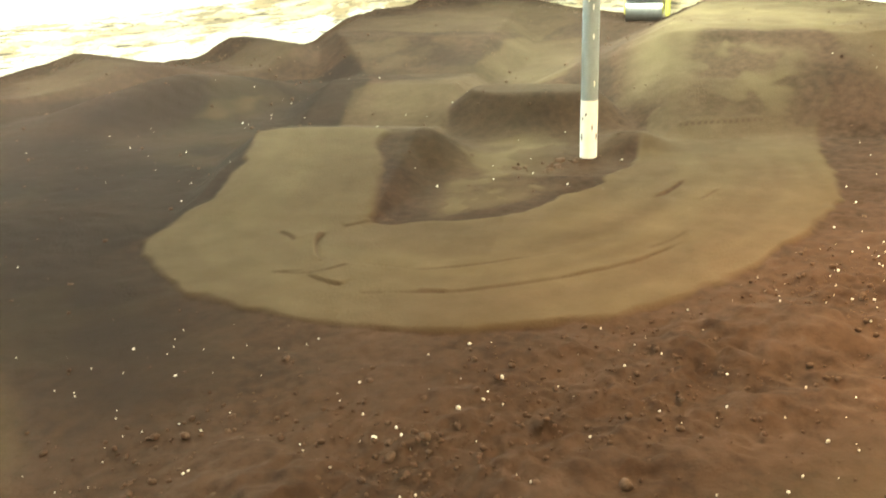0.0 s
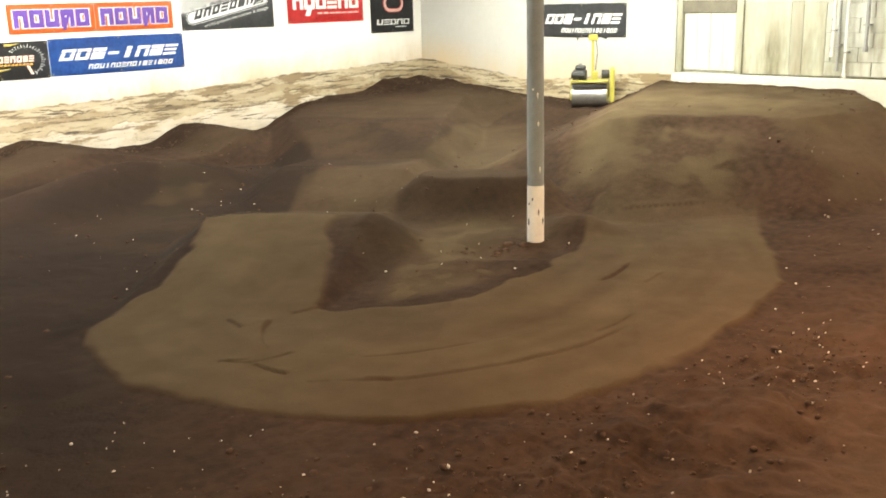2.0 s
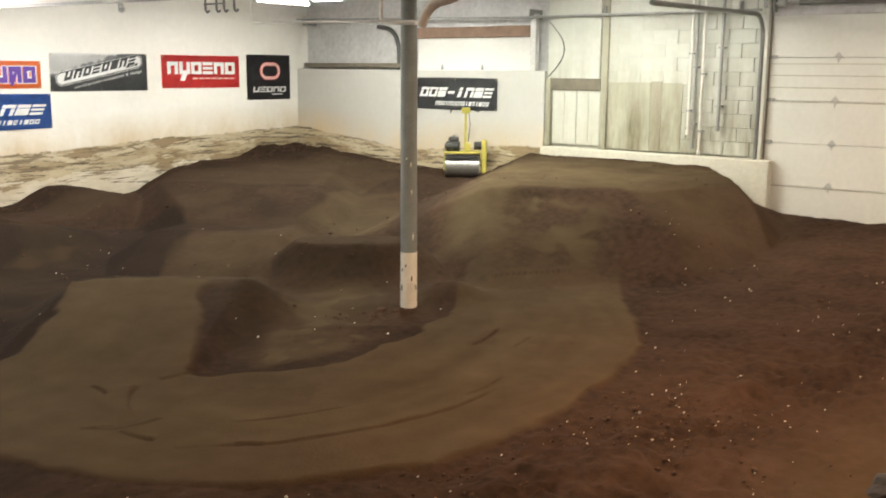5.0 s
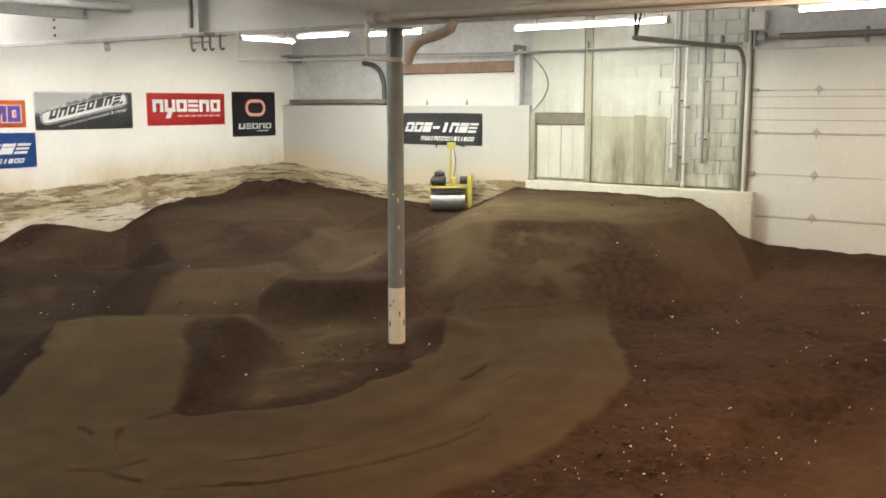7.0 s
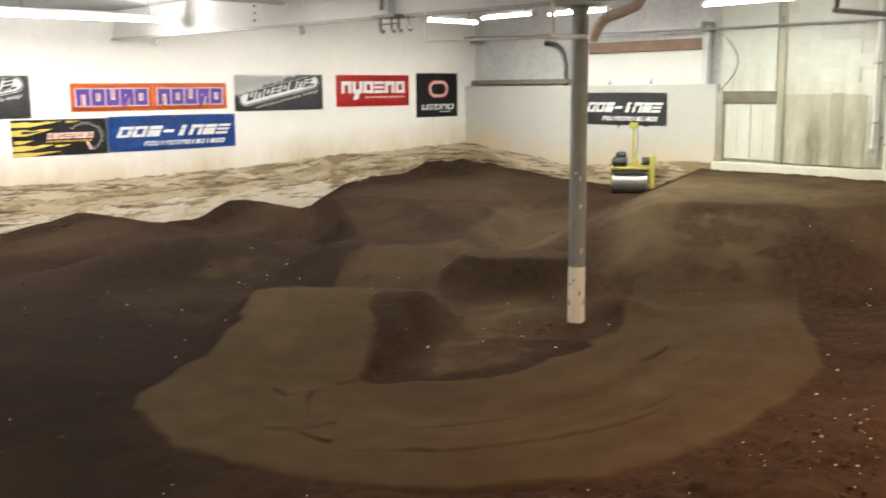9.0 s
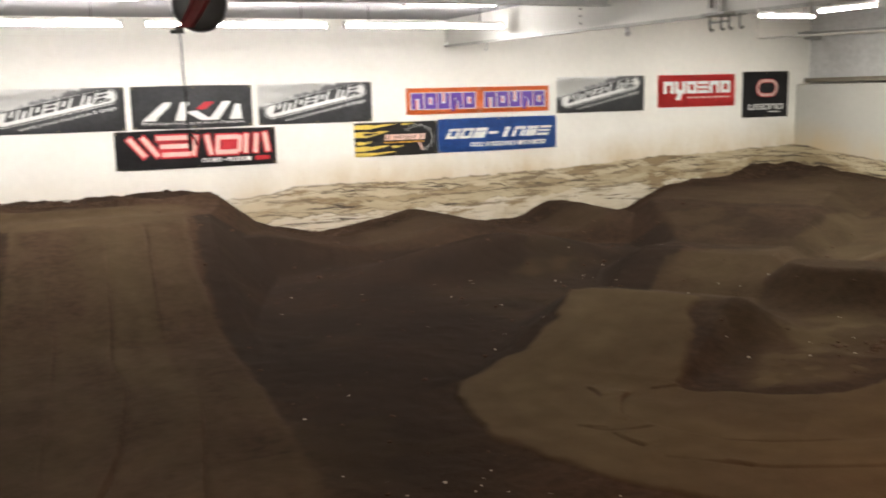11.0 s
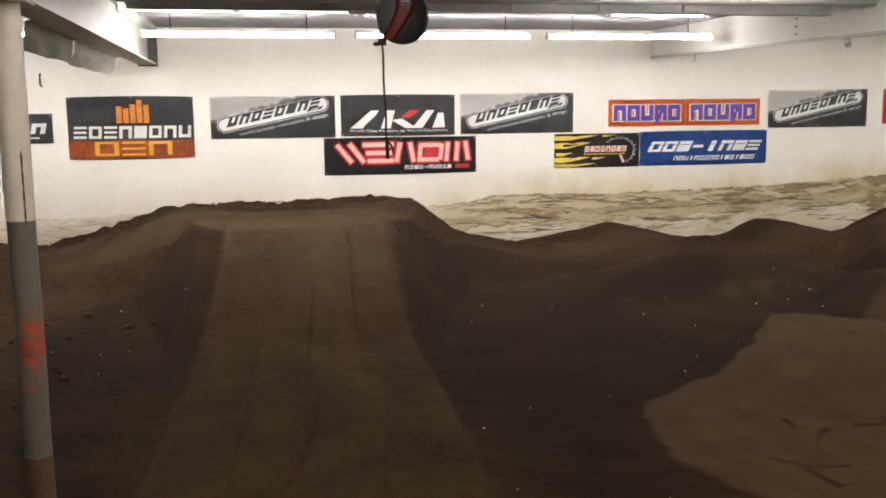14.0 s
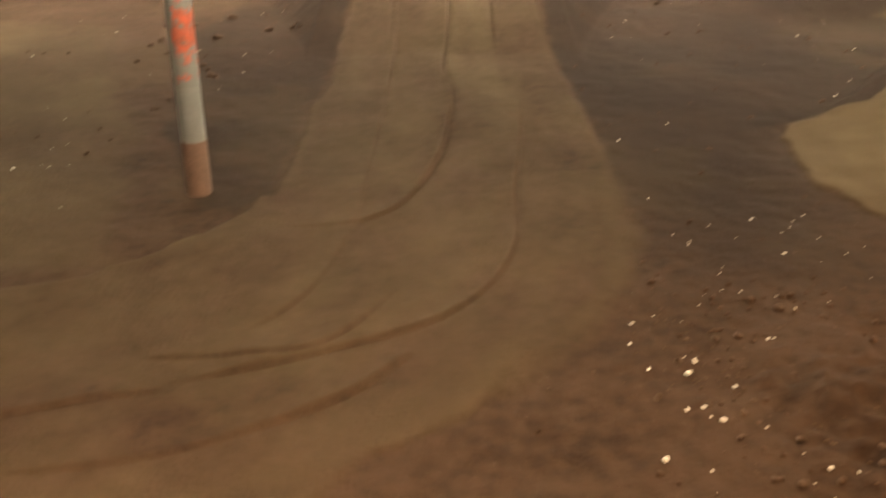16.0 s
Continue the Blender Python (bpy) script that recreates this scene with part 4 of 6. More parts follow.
tube(bm, (EW - 3.56, 5.07, 3.13), (EW - 3.2, 5.07, CEIL), 0.018, 6)
part("hanger", bm, dark_metal, track)
spring = thing("torsion_spring", "grey torsion spring shaft above the overhead door", "spring shaft", (EW - 0.1, 4.9, 3.32))
bm = tube(bmesh.new(), (0, 0, 0), (0, -3.6, 0), 0.014, 10)
part("shaft", bm, galvanised, spring)
part("coil", tube(bmesh.new(), (0, -0.35, 0), (0, -3.05, 0), 0.040, 14), track_steel, spring, "grey wound coil", True)
for y in (0.0, -1.5, -3.5):
    part("bearing_plate", box(bmesh.new(), (-0.03, y - 0.01, -0.12), (0.125, y + 0.01, 0.09), 0.003), galvanised, spring)
part("drum", tube(bmesh.new(), (0, -0.05, 0), (0, -0.16, 0), 0.06, 16), galvanised, spring)
jb = thing("junction_box", "pale metal junction box with perforated angle", "electrical box", (EW - 0.02, 4.92, 3.42))
part("body", box(bmesh.new(), (-0.08, -0.16, 0.0), (0.04, 0.08, 0.26), 0.01), leaf_paint, jb)
part("lid", box(bmesh.new(), (-0.088, -0.15, 0.012), (-0.0805, 0.07, 0.248), 0.003), leaf_paint, jb)
bm = box(bmesh.new(), (-0.06, 0.10, -0.16), (-0.02, 0.14, 0.3))
box(bm, (-0.06, 0.14, -0.16), (0.03, 0.145, 0.3))
part("angle_iron", bm, galvanised, jb)

# pipes down the block bay
for y, z0, r, m, lab in ((6.13, 1.42, 0.022, pvc, "white conduit with a fitting at its foot"), (6.05, 1.22, 0.018, galvanised, "grey conduit down the block bay"), (5.94, 1.12, 0.020, pvc, "white conduit down the block bay"), (5.66, 1.50, 0.026, galvanised, "dark grey pipe down the block bay")):
    p = thing("conduit", lab, "conduit", (EW - 0.03, y, z0), group="pipes on the block bay")
    part("pipe", tube(bmesh.new(), (0, 0, 0), (0, 0, CEIL - z0), r, 12), m, p, "", True)
    part("foot_fitting", tube(bmesh.new(), (0, 0, -0.002), (0, 0, 0.07), r * 1.5, 12), m, p)
    for k in (0.35, 1.2):
        part("clamp", box(bmesh.new(), (-r - 0.006, -r - 0.02, k), (0.085, r + 0.02, k + 0.025), 0.002), galvanised, p)
lc = thing("loose_cable", "thin dark cable looped down the smooth concrete", "cable", (EW + 0.03, 8.4, 2.3))
part("wire", pipe_run(bmesh.new(), [(0, 0.28 - 0.30 * math.sin(math.pi * k / 14), 0.9 * (1 - k / 14.0) - 0.04) for k in range(15)], 0.007, 6), dark_metal, lc, "", True)
hc = thing("conduit", "thin grey conduit run along the end wall", "conduit", (EW - 0.05, 5.1, 3.24), group="pipes along the end wall")
bm = tube(bmesh.new(), (0, 0, 0), (0, 4.0, 0), 0.02, 8)
tube(bm, (0, 4.0, 0), (0, 9.5, 0.1), 0.02, 8)
part("pipe", bm, galvanised, hc, "", True)
for y in (0.3, 2.5, 3.9, 9.3):
    part("clamp", box(bmesh.new(), (-0.025, y, -0.03), (0.45, y + 0.02, 0.13)), galvanised, hc)


# ---- steel overhead ----
def i_beam(bm, a, b, width, depth, flange=0.022, web=0.014):
    """An I-beam between two points on its underside."""
    a, b = Vector(a), Vector(b)
    d = (b - a).normalized()
    s = Vector((0, 0, 1)).cross(d)
    sec = [(-width / 2, 0), (width / 2, 0), (width / 2, flange), (web / 2, flange), (web / 2, depth - flange), (width / 2, depth - flange), (width / 2, depth), (-width / 2, depth), (-width / 2, depth - flange), (-web / 2, depth - flange), (-web / 2, flange), (-width / 2, flange)]
    ends = [[bm.verts.new(p + s * x + Vector((0, 0, z))) for x, z in sec] for p in (a, b)]
    for i in range(12):
        j = (i + 1) % 12
        bm.faces.new((ends[0][i], ends[0][j], ends[1][j], ends[1][i]))
    bm.faces.new(ends[0][::-1])
    bm.faces.new(ends[1])
    return bm


def girder(a, b, depth, lab):
    g = thing("girder", lab, "steel beam", a)
    a, b = Vector(a), Vector(b)
    part("beam", i_beam(bmesh.new(), (0, 0, 0), b - a, 0.24, depth), steel_white, g)
    # packing between the beam and the deck
    for f in (0.08, 0.35, 0.62, 0.9):
        p = (b - a) * f
        part("packer", box(bmesh.new(), (p.x - 0.08, p.y - 0.08, depth + 0.001), (p.x + 0.08, p.y + 0.08, CEIL - a.z)), joist_grey, g)
    return g


g1 = girder((6.62, WALL_Y, 3.12), (7.62, WALL_S, 3.08), 0.52, "white painted steel girder over the grey pipe column")
bm = bmesh.new()
d = Vector((1.0, WALL_S - WALL_Y, -0.04))
for a, b in (((-0.125, -0.02), (-0.118, 0.80)),):
    vs = [bm.verts.new(Vector((x, 0, z)) + d * f) for f in (0.0, 0.985) for x in (a[0], b[0]) for z in (a[1], b[1])]
    for q in ((0, 1, 3, 2), (4, 6, 7, 5), (0, 4, 5, 1), (2, 3, 7, 6), (0, 2, 6, 4), (1, 5, 7, 3)):
        bm.faces.new([vs[i] for i in q])
part("side_plate", bm, plain_white, g1, "white boxed side of the girder")
bm = bmesh.new()
vs = [bm.verts.new(Vector((x, 0, z)) + d * f) for f in (0.0, 0.985) for x in (-0.165, -0.127) for z in (-0.022, 0.012)]
for q in ((0, 1, 3, 2), (4, 6, 7, 5), (0, 4, 5, 1), (2, 3, 7, 6), (0, 2, 6, 4), (1, 5, 7, 3)):
    bm.faces.new([vs[i] for i in q])
# the lower flange edge's shade is put into this lip's grey
part("lower_lip", bm, hinge_grey, g1, "grey lip along the lower edge")
for z in (0.07, 0.16, 0.25):
    part("bolt_head", tube(bmesh.new(), (0.003, -3.9, z), (-0.012, -3.9, z), 0.016, 6), dark_metal, g1)
part("drop_hook", pipe_run(bmesh.new(), [(-0.10, -1.42, -0.02), (-0.10, -1.42, -0.12), (-0.13, -1.42, -0.14)], 0.014, 8), hinge_grey, g1)
part("end_angle", box(bmesh.new(), (-0.16, -0.05, -0.03), (-0.126, -0.03, 0.4)), steel_white, g1)
g2 = girder((-1.28, WALL_Y, 3.0), (-1.26, WALL_S, 2.94), 0.50, "white painted steel girder over the two-tone column")
part("end_plate", box(bmesh.new(), (-0.14, -0.03, -0.02), (0.14, -0.012, 0.52)), dark_metal, g2)

for y, x0, x1, z in ((10.3, -1.1, 6.85, 3.36), (7.3, -1.1, 7.05, 3.40), (10.3, 7.05, 13.95, 3.62), (4.2, 7.3, 13.95, 3.66)):
    j = thing("joist", "dull grey painted steel joist under the deck", "steel beam", (x0, y, z), group="ceiling joists")
    deep = CEIL - z - 0.002
    part("bottom_flange", box(bmesh.new(), (0, -0.07, 0), (x1 - x0, 0.07, 0.022), 0.004), joist_grey, j)
    part("web", box(bmesh.new(), (0, -0.007, 0.0225), (x1 - x0, 0.007, deep - 0.0225)), joist_grey, j)
    part("top_flange", box(bmesh.new(), (0, -0.07, deep - 0.022), (x1 - x0, 0.07, deep), 0.004), joist_grey, j)
    for k in range(1, int(x1 - x0)):
        part("stiffener", box(bmesh.new(), (k - 0.004, -0.055, 0.0225), (k + 0.004, 0.055, deep - 0.0225)), joist_grey, j)
for y in (9.4, 11.2):
    j = thing("roof_pipe", "grey pipe running below the ceiling deck", "pipe", (-1.1, y, 3.44 if y > 10 else 3.38))
    part("pipe", tube(bmesh.new(), (0, 0, 0), (7.8, 0, 0.05), 0.045 if y < 10 else 0.03, 10), joist_grey, j, "", True)
    for x in (0.8, 3.0, 5.4, 7.2):
        part("hanger", tube(bmesh.new(), (x, 0, 0.02), (x, 0, CEIL - 3.38), 0.008, 6), dark_metal, j)

# pale pipe along the girder and the loop round the column's head
gp = thing("pipe_loop", "pale plastic pipe looping past the column head", "pipe", (0, 0, 0))
part("long_run", pipe_run(bmesh.new(), [(6.89, 6.05, 3.165), (6.99, 4.04, 3.155), (7.25, -1.0, 3.14), (7.35, -3.0, 3.14)], 0.042, 12), steel_white, gp, "", True)
part("loop", pipe_run(bmesh.new(), [(6.885, 6.05, 3.17), (6.885, 6.06, 2.79), (6.905, 5.66, 2.775)], 0.022, 10), pvc, gp, "", True)
part("thin_run", pipe_run(bmesh.new(), [(6.80, 7.74, 3.11), (6.80, 7.74, 2.82), (6.885, 6.07, 2.79)], 0.011, 8), pvc, gp, "", True)
bm = pipe_run(bmesh.new(), [(6.91, 5.60, 2.75), (6.91, 5.54, 2.86), (6.92, 5.46, 2.94), (6.93, 5.30, 2.97), (6.94, 5.14, 3.02), (6.95, 5.10, 3.10)], 0.045, 12)
part("flexible_duct", bm, foil_tan, gp, "pale wrapped flexible pipe", True)
part("riser", tube(bmesh.new(), (6.895, 5.80, 3.17), (6.895, 5.80, CEIL), 0.022, 10), pvc, gp)
for y in (6.04, 5.86):
    part("coupling", tube(bmesh.new(), (6.89 - 0.05 * (y - 6.05), y, 3.165), (6.893 - 0.05 * (y - 6.05), y - 0.10, 3.165), 0.056, 12), pvc, gp, "", True)

# bracket with hooks under the girder beyond the column
hk = thing("beam_bracket", "grey bracket with hooks under the girder", "bracket", (6.86, 8.3, 3.12))
part("plate", box(bmesh.new(), (-0.15, -0.06, 0.0), (-0.11, 0.12, 0.70), 0.004), joist_grey, hk)
part("gusset", box(bmesh.new(), (-0.19, 0.02, 0.05), (-0.151, 0.05, 0.66), 0.004), galvanised, hk)
part("foot", box(bmesh.new(), (-0.20, -0.22, -0.035), (0.10, 0.16, -0.002), 0.006), galvanised, hk)
for y in (0.10, -0.08, -0.20, -0.36):
    part("hook", pipe_run(bmesh.new(), [(-0.12, y, -0.03), (-0.12, y, -0.16), (-0.12, y - 0.03, -0.19), (-0.12, y - 0.06, -0.17)], 0.012, 8), track_steel, hk)
part("hook_bar", tube(bmesh.new(), (-0.12, 0.12, -0.10), (-0.12, -0.22, -0.10), 0.01, 8), galvanised, hk)
lc = thing("small_spotlight", "small grey lamp hung under the girder", "lamp", (6.80, 10.0, 3.12))
part("stem", tube(bmesh.new(), (0, 0, 0.004), (0, 0, -0.05), 0.013, 8), joist_grey, lc)
part("head", tube(bmesh.new(), (0.01, 0.03, -0.04), (-0.03, -0.05, -0.11), 0.028, 12, 0.038), joist_grey, lc)

# loose sheet metal laid along the near girder's far flange
du = thing("folded_sheet_metal", "crumpled pale sheet metal hung from the girder flange", "sheet metal", (-1.40, 7.2, 2.975))
for k, (y0, y1, d, m) in enumerate(((0.0, 2.0, 0.20, leaf_paint), (2.0, 3.6, 0.21, plain_white), (3.6, 5.0, 0.20, plain_white))):
    bm = bmesh.new()
    rows = []
    for i in range(15):
        y = y0 + (y1 - y0) * i / 14
        w = 0.02 * math.sin(i * 0.9 + k)
        rows.append([bm.verts.new((0.02, y, 0.012)), bm.verts.new((-0.05 + w, y, 0.0)), bm.verts.new((-0.06 + w, y, -d * 0.5)), bm.verts.new((-0.09 - w, y, -d + 0.010 * math.sin(i * 0.8 + 2 * k)))])
    for a, b in zip(rows, rows[1:]):
        for i in range(3):
            bm.faces.new((a[i], a[i + 1], b[i + 1], b[i]))
    bmesh.ops.solidify(bm, geom=bm.faces[:], thickness=0.004)
    part("sheet", bm, m, du)


# ---- fluorescent fixtures ----
def fixture(at, length, turn, power, colour, glow, lab="white two-tube fluorescent fixture, switched on"):
    f = thing("fluorescent_light", lab, "ceiling light", at, group="fluorescent lights", turn=turn)
    part("housing", box(bmesh.new(), (0, -0.032, 0.03), (length, 0.032, 0.075), 0.008), fixture_white, f)
    for y in (-0.035, 0.035):
        part("tube", tube(bmesh.new(), (0.03, y, 0.004), (length - 0.03, y, 0.004), 0.015, 12), glow, f, "glowing white tube", True)
    for x in (0.0, length - 0.03):
        part("end_cap", box(bmesh.new(), (x, -0.065, -0.025), (x + 0.03, 0.065, 0.03), 0.004), fixture_white, f)
    for x in (length * 0.15, length * 0.85):
        part("hanger", tube(bmesh.new(), (x, 0, 0.08), (x, 0, CEIL - at[2]), 0.006, 6), dark_metal, f)
    d = bpy.data.lights.new("fixture_light", "AREA")
    d.shape, d.size, d.size_y, d.energy, d.color = "RECTANGLE", length, 0.14, power, colour
    o = new("fixture_light", d)
    o.matrix_basis = pose(*at, 0, 0, turn) @ pose(length / 2, 0, -0.03)


COOL, GREENISH, WARM = (1.0, 0.98, 0.94), (0.93, 1.0, 0.86), (1.0, 0.58, 0.32)
# the row before the long wall, and a shorter one half hidden by the joist
for x0, x1 in ((-1.17, 1.21), (1.46, 3.8), (4.02, 6.4)):
    fixture((x0, 12.5, 3.26), x1 - x0, 0, 12 if x0 < 4 else 18, COOL, tube_glow)
# two more beyond the near girder, unseen, added to light the wall's left end
for x0 in (-4.1, -6.8):
    fixture((x0, 12.5, 3.26), 2.38, 0, 12, COOL, tube_glow)
for x0 in (-1.25, 0.0, 4.25):
    fixture((x0, 10.9, 3.415), 1.22, 0, 1, COOL, tube_dim)
# over the far corner, the table and the end wall
# unseen lamp behind the girder, added for the brighter wall there
fixture((7.3, 12.5, 3.56), 2.0, 0, 26, COOL, tube_far)
fixture((11.0, 12.5, 3.46), 1.22, 0, 18, COOL, tube_far)
fixture((12.2, 11.1, 3.53), 1.22, 90, 18, GREENISH, tube_far)
fixture((12.2, 9.55, 3.50), 1.22, 90, 16, GREENISH, tube_far)
fixture((12.2, 5.45, 3.46), 2.4, 90, 30, GREENISH, tube_far)
# out of sight behind the girder, added to light the table and far mounds
fixture((9.2, 8.3, 3.7), 2.4, 0, 195, GREENISH, tube_far)
fixture((11.3, 1.1, 3.42), 2.4, 90, 85, (1.0, 0.66, 0.42), tube_far)
# on the drivers' side of the girder, all out of view, added to light near soil, girder and column
fixture((5.0, 1.7, 3.4), 2.4, 0, 180, WARM, tube_warm)
fixture((3.5, 8.6, 3.62), 2.4, 0, 2, COOL, tube_side)
fixture((-0.9, 3.9, 3.62), 1.22, 0, 2, COOL, tube_near)
fixture((-2.0, 0.7, 3.1), 2.4, 0, 70, WARM, tube_warm)


# ---- columns ----
def pipe_column(at, top, lab, bands, lean=0.0, paint=column_grey, r=0.08):
    c = thing("pipe_column", lab, "column", at)
    tip = (lean, 0, top - at[2])
    part("shaft", tube(bmesh.new(), (0, 0, -0.5), tip, r, 28), paint, c, "", True)
    for z0, z1, m, lb in bands:
        k0, k1 = z0 / tip[2], z1 / tip[2]
        part("paint_band", tube(bmesh.new(), (lean * k0, 0, z0), (lean * k1, 0, z1), r + 0.0025, 28), m, c, lb, True)
    part("cap_plate", box(bmesh.new(), (lean - 0.13, -0.13, top - at[2] - 0.016), (lean + 0.13, 0.13, top - at[2] - 0.001), 0.003), steel_white, c)
    return c


cb = pipe_column((7.23, 6.01, 0.03), 3.10, "grey steel pipe column with a chipped white foot", [(-0.3, 0.56, column_white, "chipped white paint band")])
for k in range(9):
    a, z = random.uniform(2.6, 5.2), random.uniform(0.12, 0.5) if k < 5 else random.uniform(0.7, 1.5)
    p = Vector((0.083 * math.cos(a), 0.083 * math.sin(a), z))
    bm = bmesh.new()
    bmesh.ops.create_icosphere(bm, subdivisions=1, radius=0.012, matrix=Matrix.Translation(p) @ Matrix.Diagonal((0.4, 0.9, random.uniform(1, 4), 1)))
    part("paint_chip", bm, scuff if k < 5 else column_white, cb)
cl = pipe_column((-1.26, 5.76, 0.035), 2.96, "white and grey pipe column, rusted where scraped", [(1.715, 2.91, column_white, "cream painted upper length"), (-0.3, 0.33, soil_stain, "soil-stained foot")], -0.005, column_dark, 0.076)
part("rust_patch", tube(bmesh.new(), (0, 0, 0.68), (0, 0, 1.30), 0.0772, 28), column_rust, cl, "scraped orange rust through the grey paint", True)
for k in range(4):
    a, z = random.uniform(4.6, 5.6), 1.75 + 0.1 * k
    bm = bmesh.new()
    bmesh.ops.create_icosphere(bm, subdivisions=1, radius=0.02, matrix=Matrix.Translation((0.077 * math.cos(5.2), 0.077 * math.sin(5.2), z)) @ Matrix.Diagonal((0.3, 0.4, 3.5, 1)))
    part("paint_chip", bm, scuff, cl)


# ---- banners ----
def cloth(name, base, vary=0.08, second=None, scale=2.0):
    m = mat(name, base, rough=0.36, vary=vary, scale=scale, second=second, bump=1.0, bump_scale=2.4)
    next(k for k in m.node_tree.nodes if k.type == "BUMP").inputs["Distance"].default_value = 0.03
    return m


ink_white = cloth("ink_white", (0.72, 0.72, 0.70), 0.04)
ink_dark = cloth("ink_dark", (0.035, 0.036, 0.038), 0.3)
cloth_black = cloth("cloth_black", (0.022, 0.022, 0.024), 0.3)
cloth_grey = cloth("cloth_grey", (0.060, 0.062, 0.066), 0.25)
cloth_orange = cloth("cloth_orange", (0.78, 0.16, 0.025), 0.1)
cloth_blue = cloth("cloth_blue", (0.018, 0.085, 0.34), 0.3)
cloth_red = cloth("cloth_red", (0.66, 0.035, 0.035), 0.12)
ink_purple = cloth("ink_purple", (0.10, 0.035, 0.26), 0.1)
ink_pale_red = cloth("ink_pale_red", (0.72, 0.48, 0.42), 0.06)
ink_red = cloth("ink_red", (0.50, 0.03, 0.04), 0.15)
ink_orange = cloth("ink_orange", (0.72, 0.27, 0.035), 0.15, (0.42, 0.11, 0.02), 4)
ink_yellow = cloth("ink_yellow", (0.72, 0.52, 0.09), 0.12, (0.52, 0.40, 0.10), 5)
ink_amber = cloth("ink_amber", (0.70, 0.36, 0.04), 0.1)
brass = mat("brass", (0.45, 0.38, 0.22), rough=0.35, metal=0.9)


def artwork_grey():
    """Printed cloth: pale upper corner with a ragged grey edge above a dark field."""
    m = cloth("cloth_artwork", (0.060, 0.062, 0.066), 0.25)
    n, l = m.node_tree.nodes, m.node_tree.links
    b = n["Principled BSDF"]
    old = b.inputs["Base Color"].links[0].from_socket
    co, sep, t = n.new("ShaderNodeTexCoord"), n.new("ShaderNodeSeparateXYZ"), n.new("ShaderNodeTexNoise")
    t.inputs["Scale"].default_value, t.inputs["Detail"].default_value = 7.0, 8.0
    l.new(co.outputs["Object"], sep.inputs[0])
    l.new(co.outputs["Object"], t.inputs["Vector"])
    e = n.new("ShaderNodeMath")
    e.operation = "MULTIPLY_ADD"
    l.new(sep.outputs["X"], e.inputs[0])
    e.inputs[1].default_value = -0.27
    l.new(sep.outputs["Z"], e.inputs[2])
    f = n.new("ShaderNodeMath")
    f.operation = "MULTIPLY_ADD"
    l.new(t.outputs["Fac"], f.inputs[0])
    f.inputs[1].default_value = 0.22
    l.new(e.outputs[0], f.inputs[2])
    for lo, hi, col in ((0.29, 0.37, (0.26, 0.26, 0.265)), (0.375, 0.395, (0.70, 0.70, 0.68))):
        r, mx = n.new("ShaderNodeMapRange"), n.new("ShaderNodeMix")
        r.inputs["From Min"].default_value, r.inputs["From Max"].default_value = lo, hi
        l.new(f.outputs[0], r.inputs["Value"])
        mx.data_type = "RGBA"
        l.new(r.outputs[0], mx.inputs["Factor"])
        l.new(old, mx.inputs["A"])
        mx.inputs["B"].default_value = (*col, 1)
        old = mx.outputs["Result"]
    l.new(old, b.inputs["Base Color"])
    return m


cloth_art = artwork_grey()


def wave(x, z, seed):
    return 0.0012 * math.sin(5.1 * x + seed) * math.cos(4.3 * z + 2 * seed) + 0.0006 * math.sin(9 * x - 6 * z + seed)


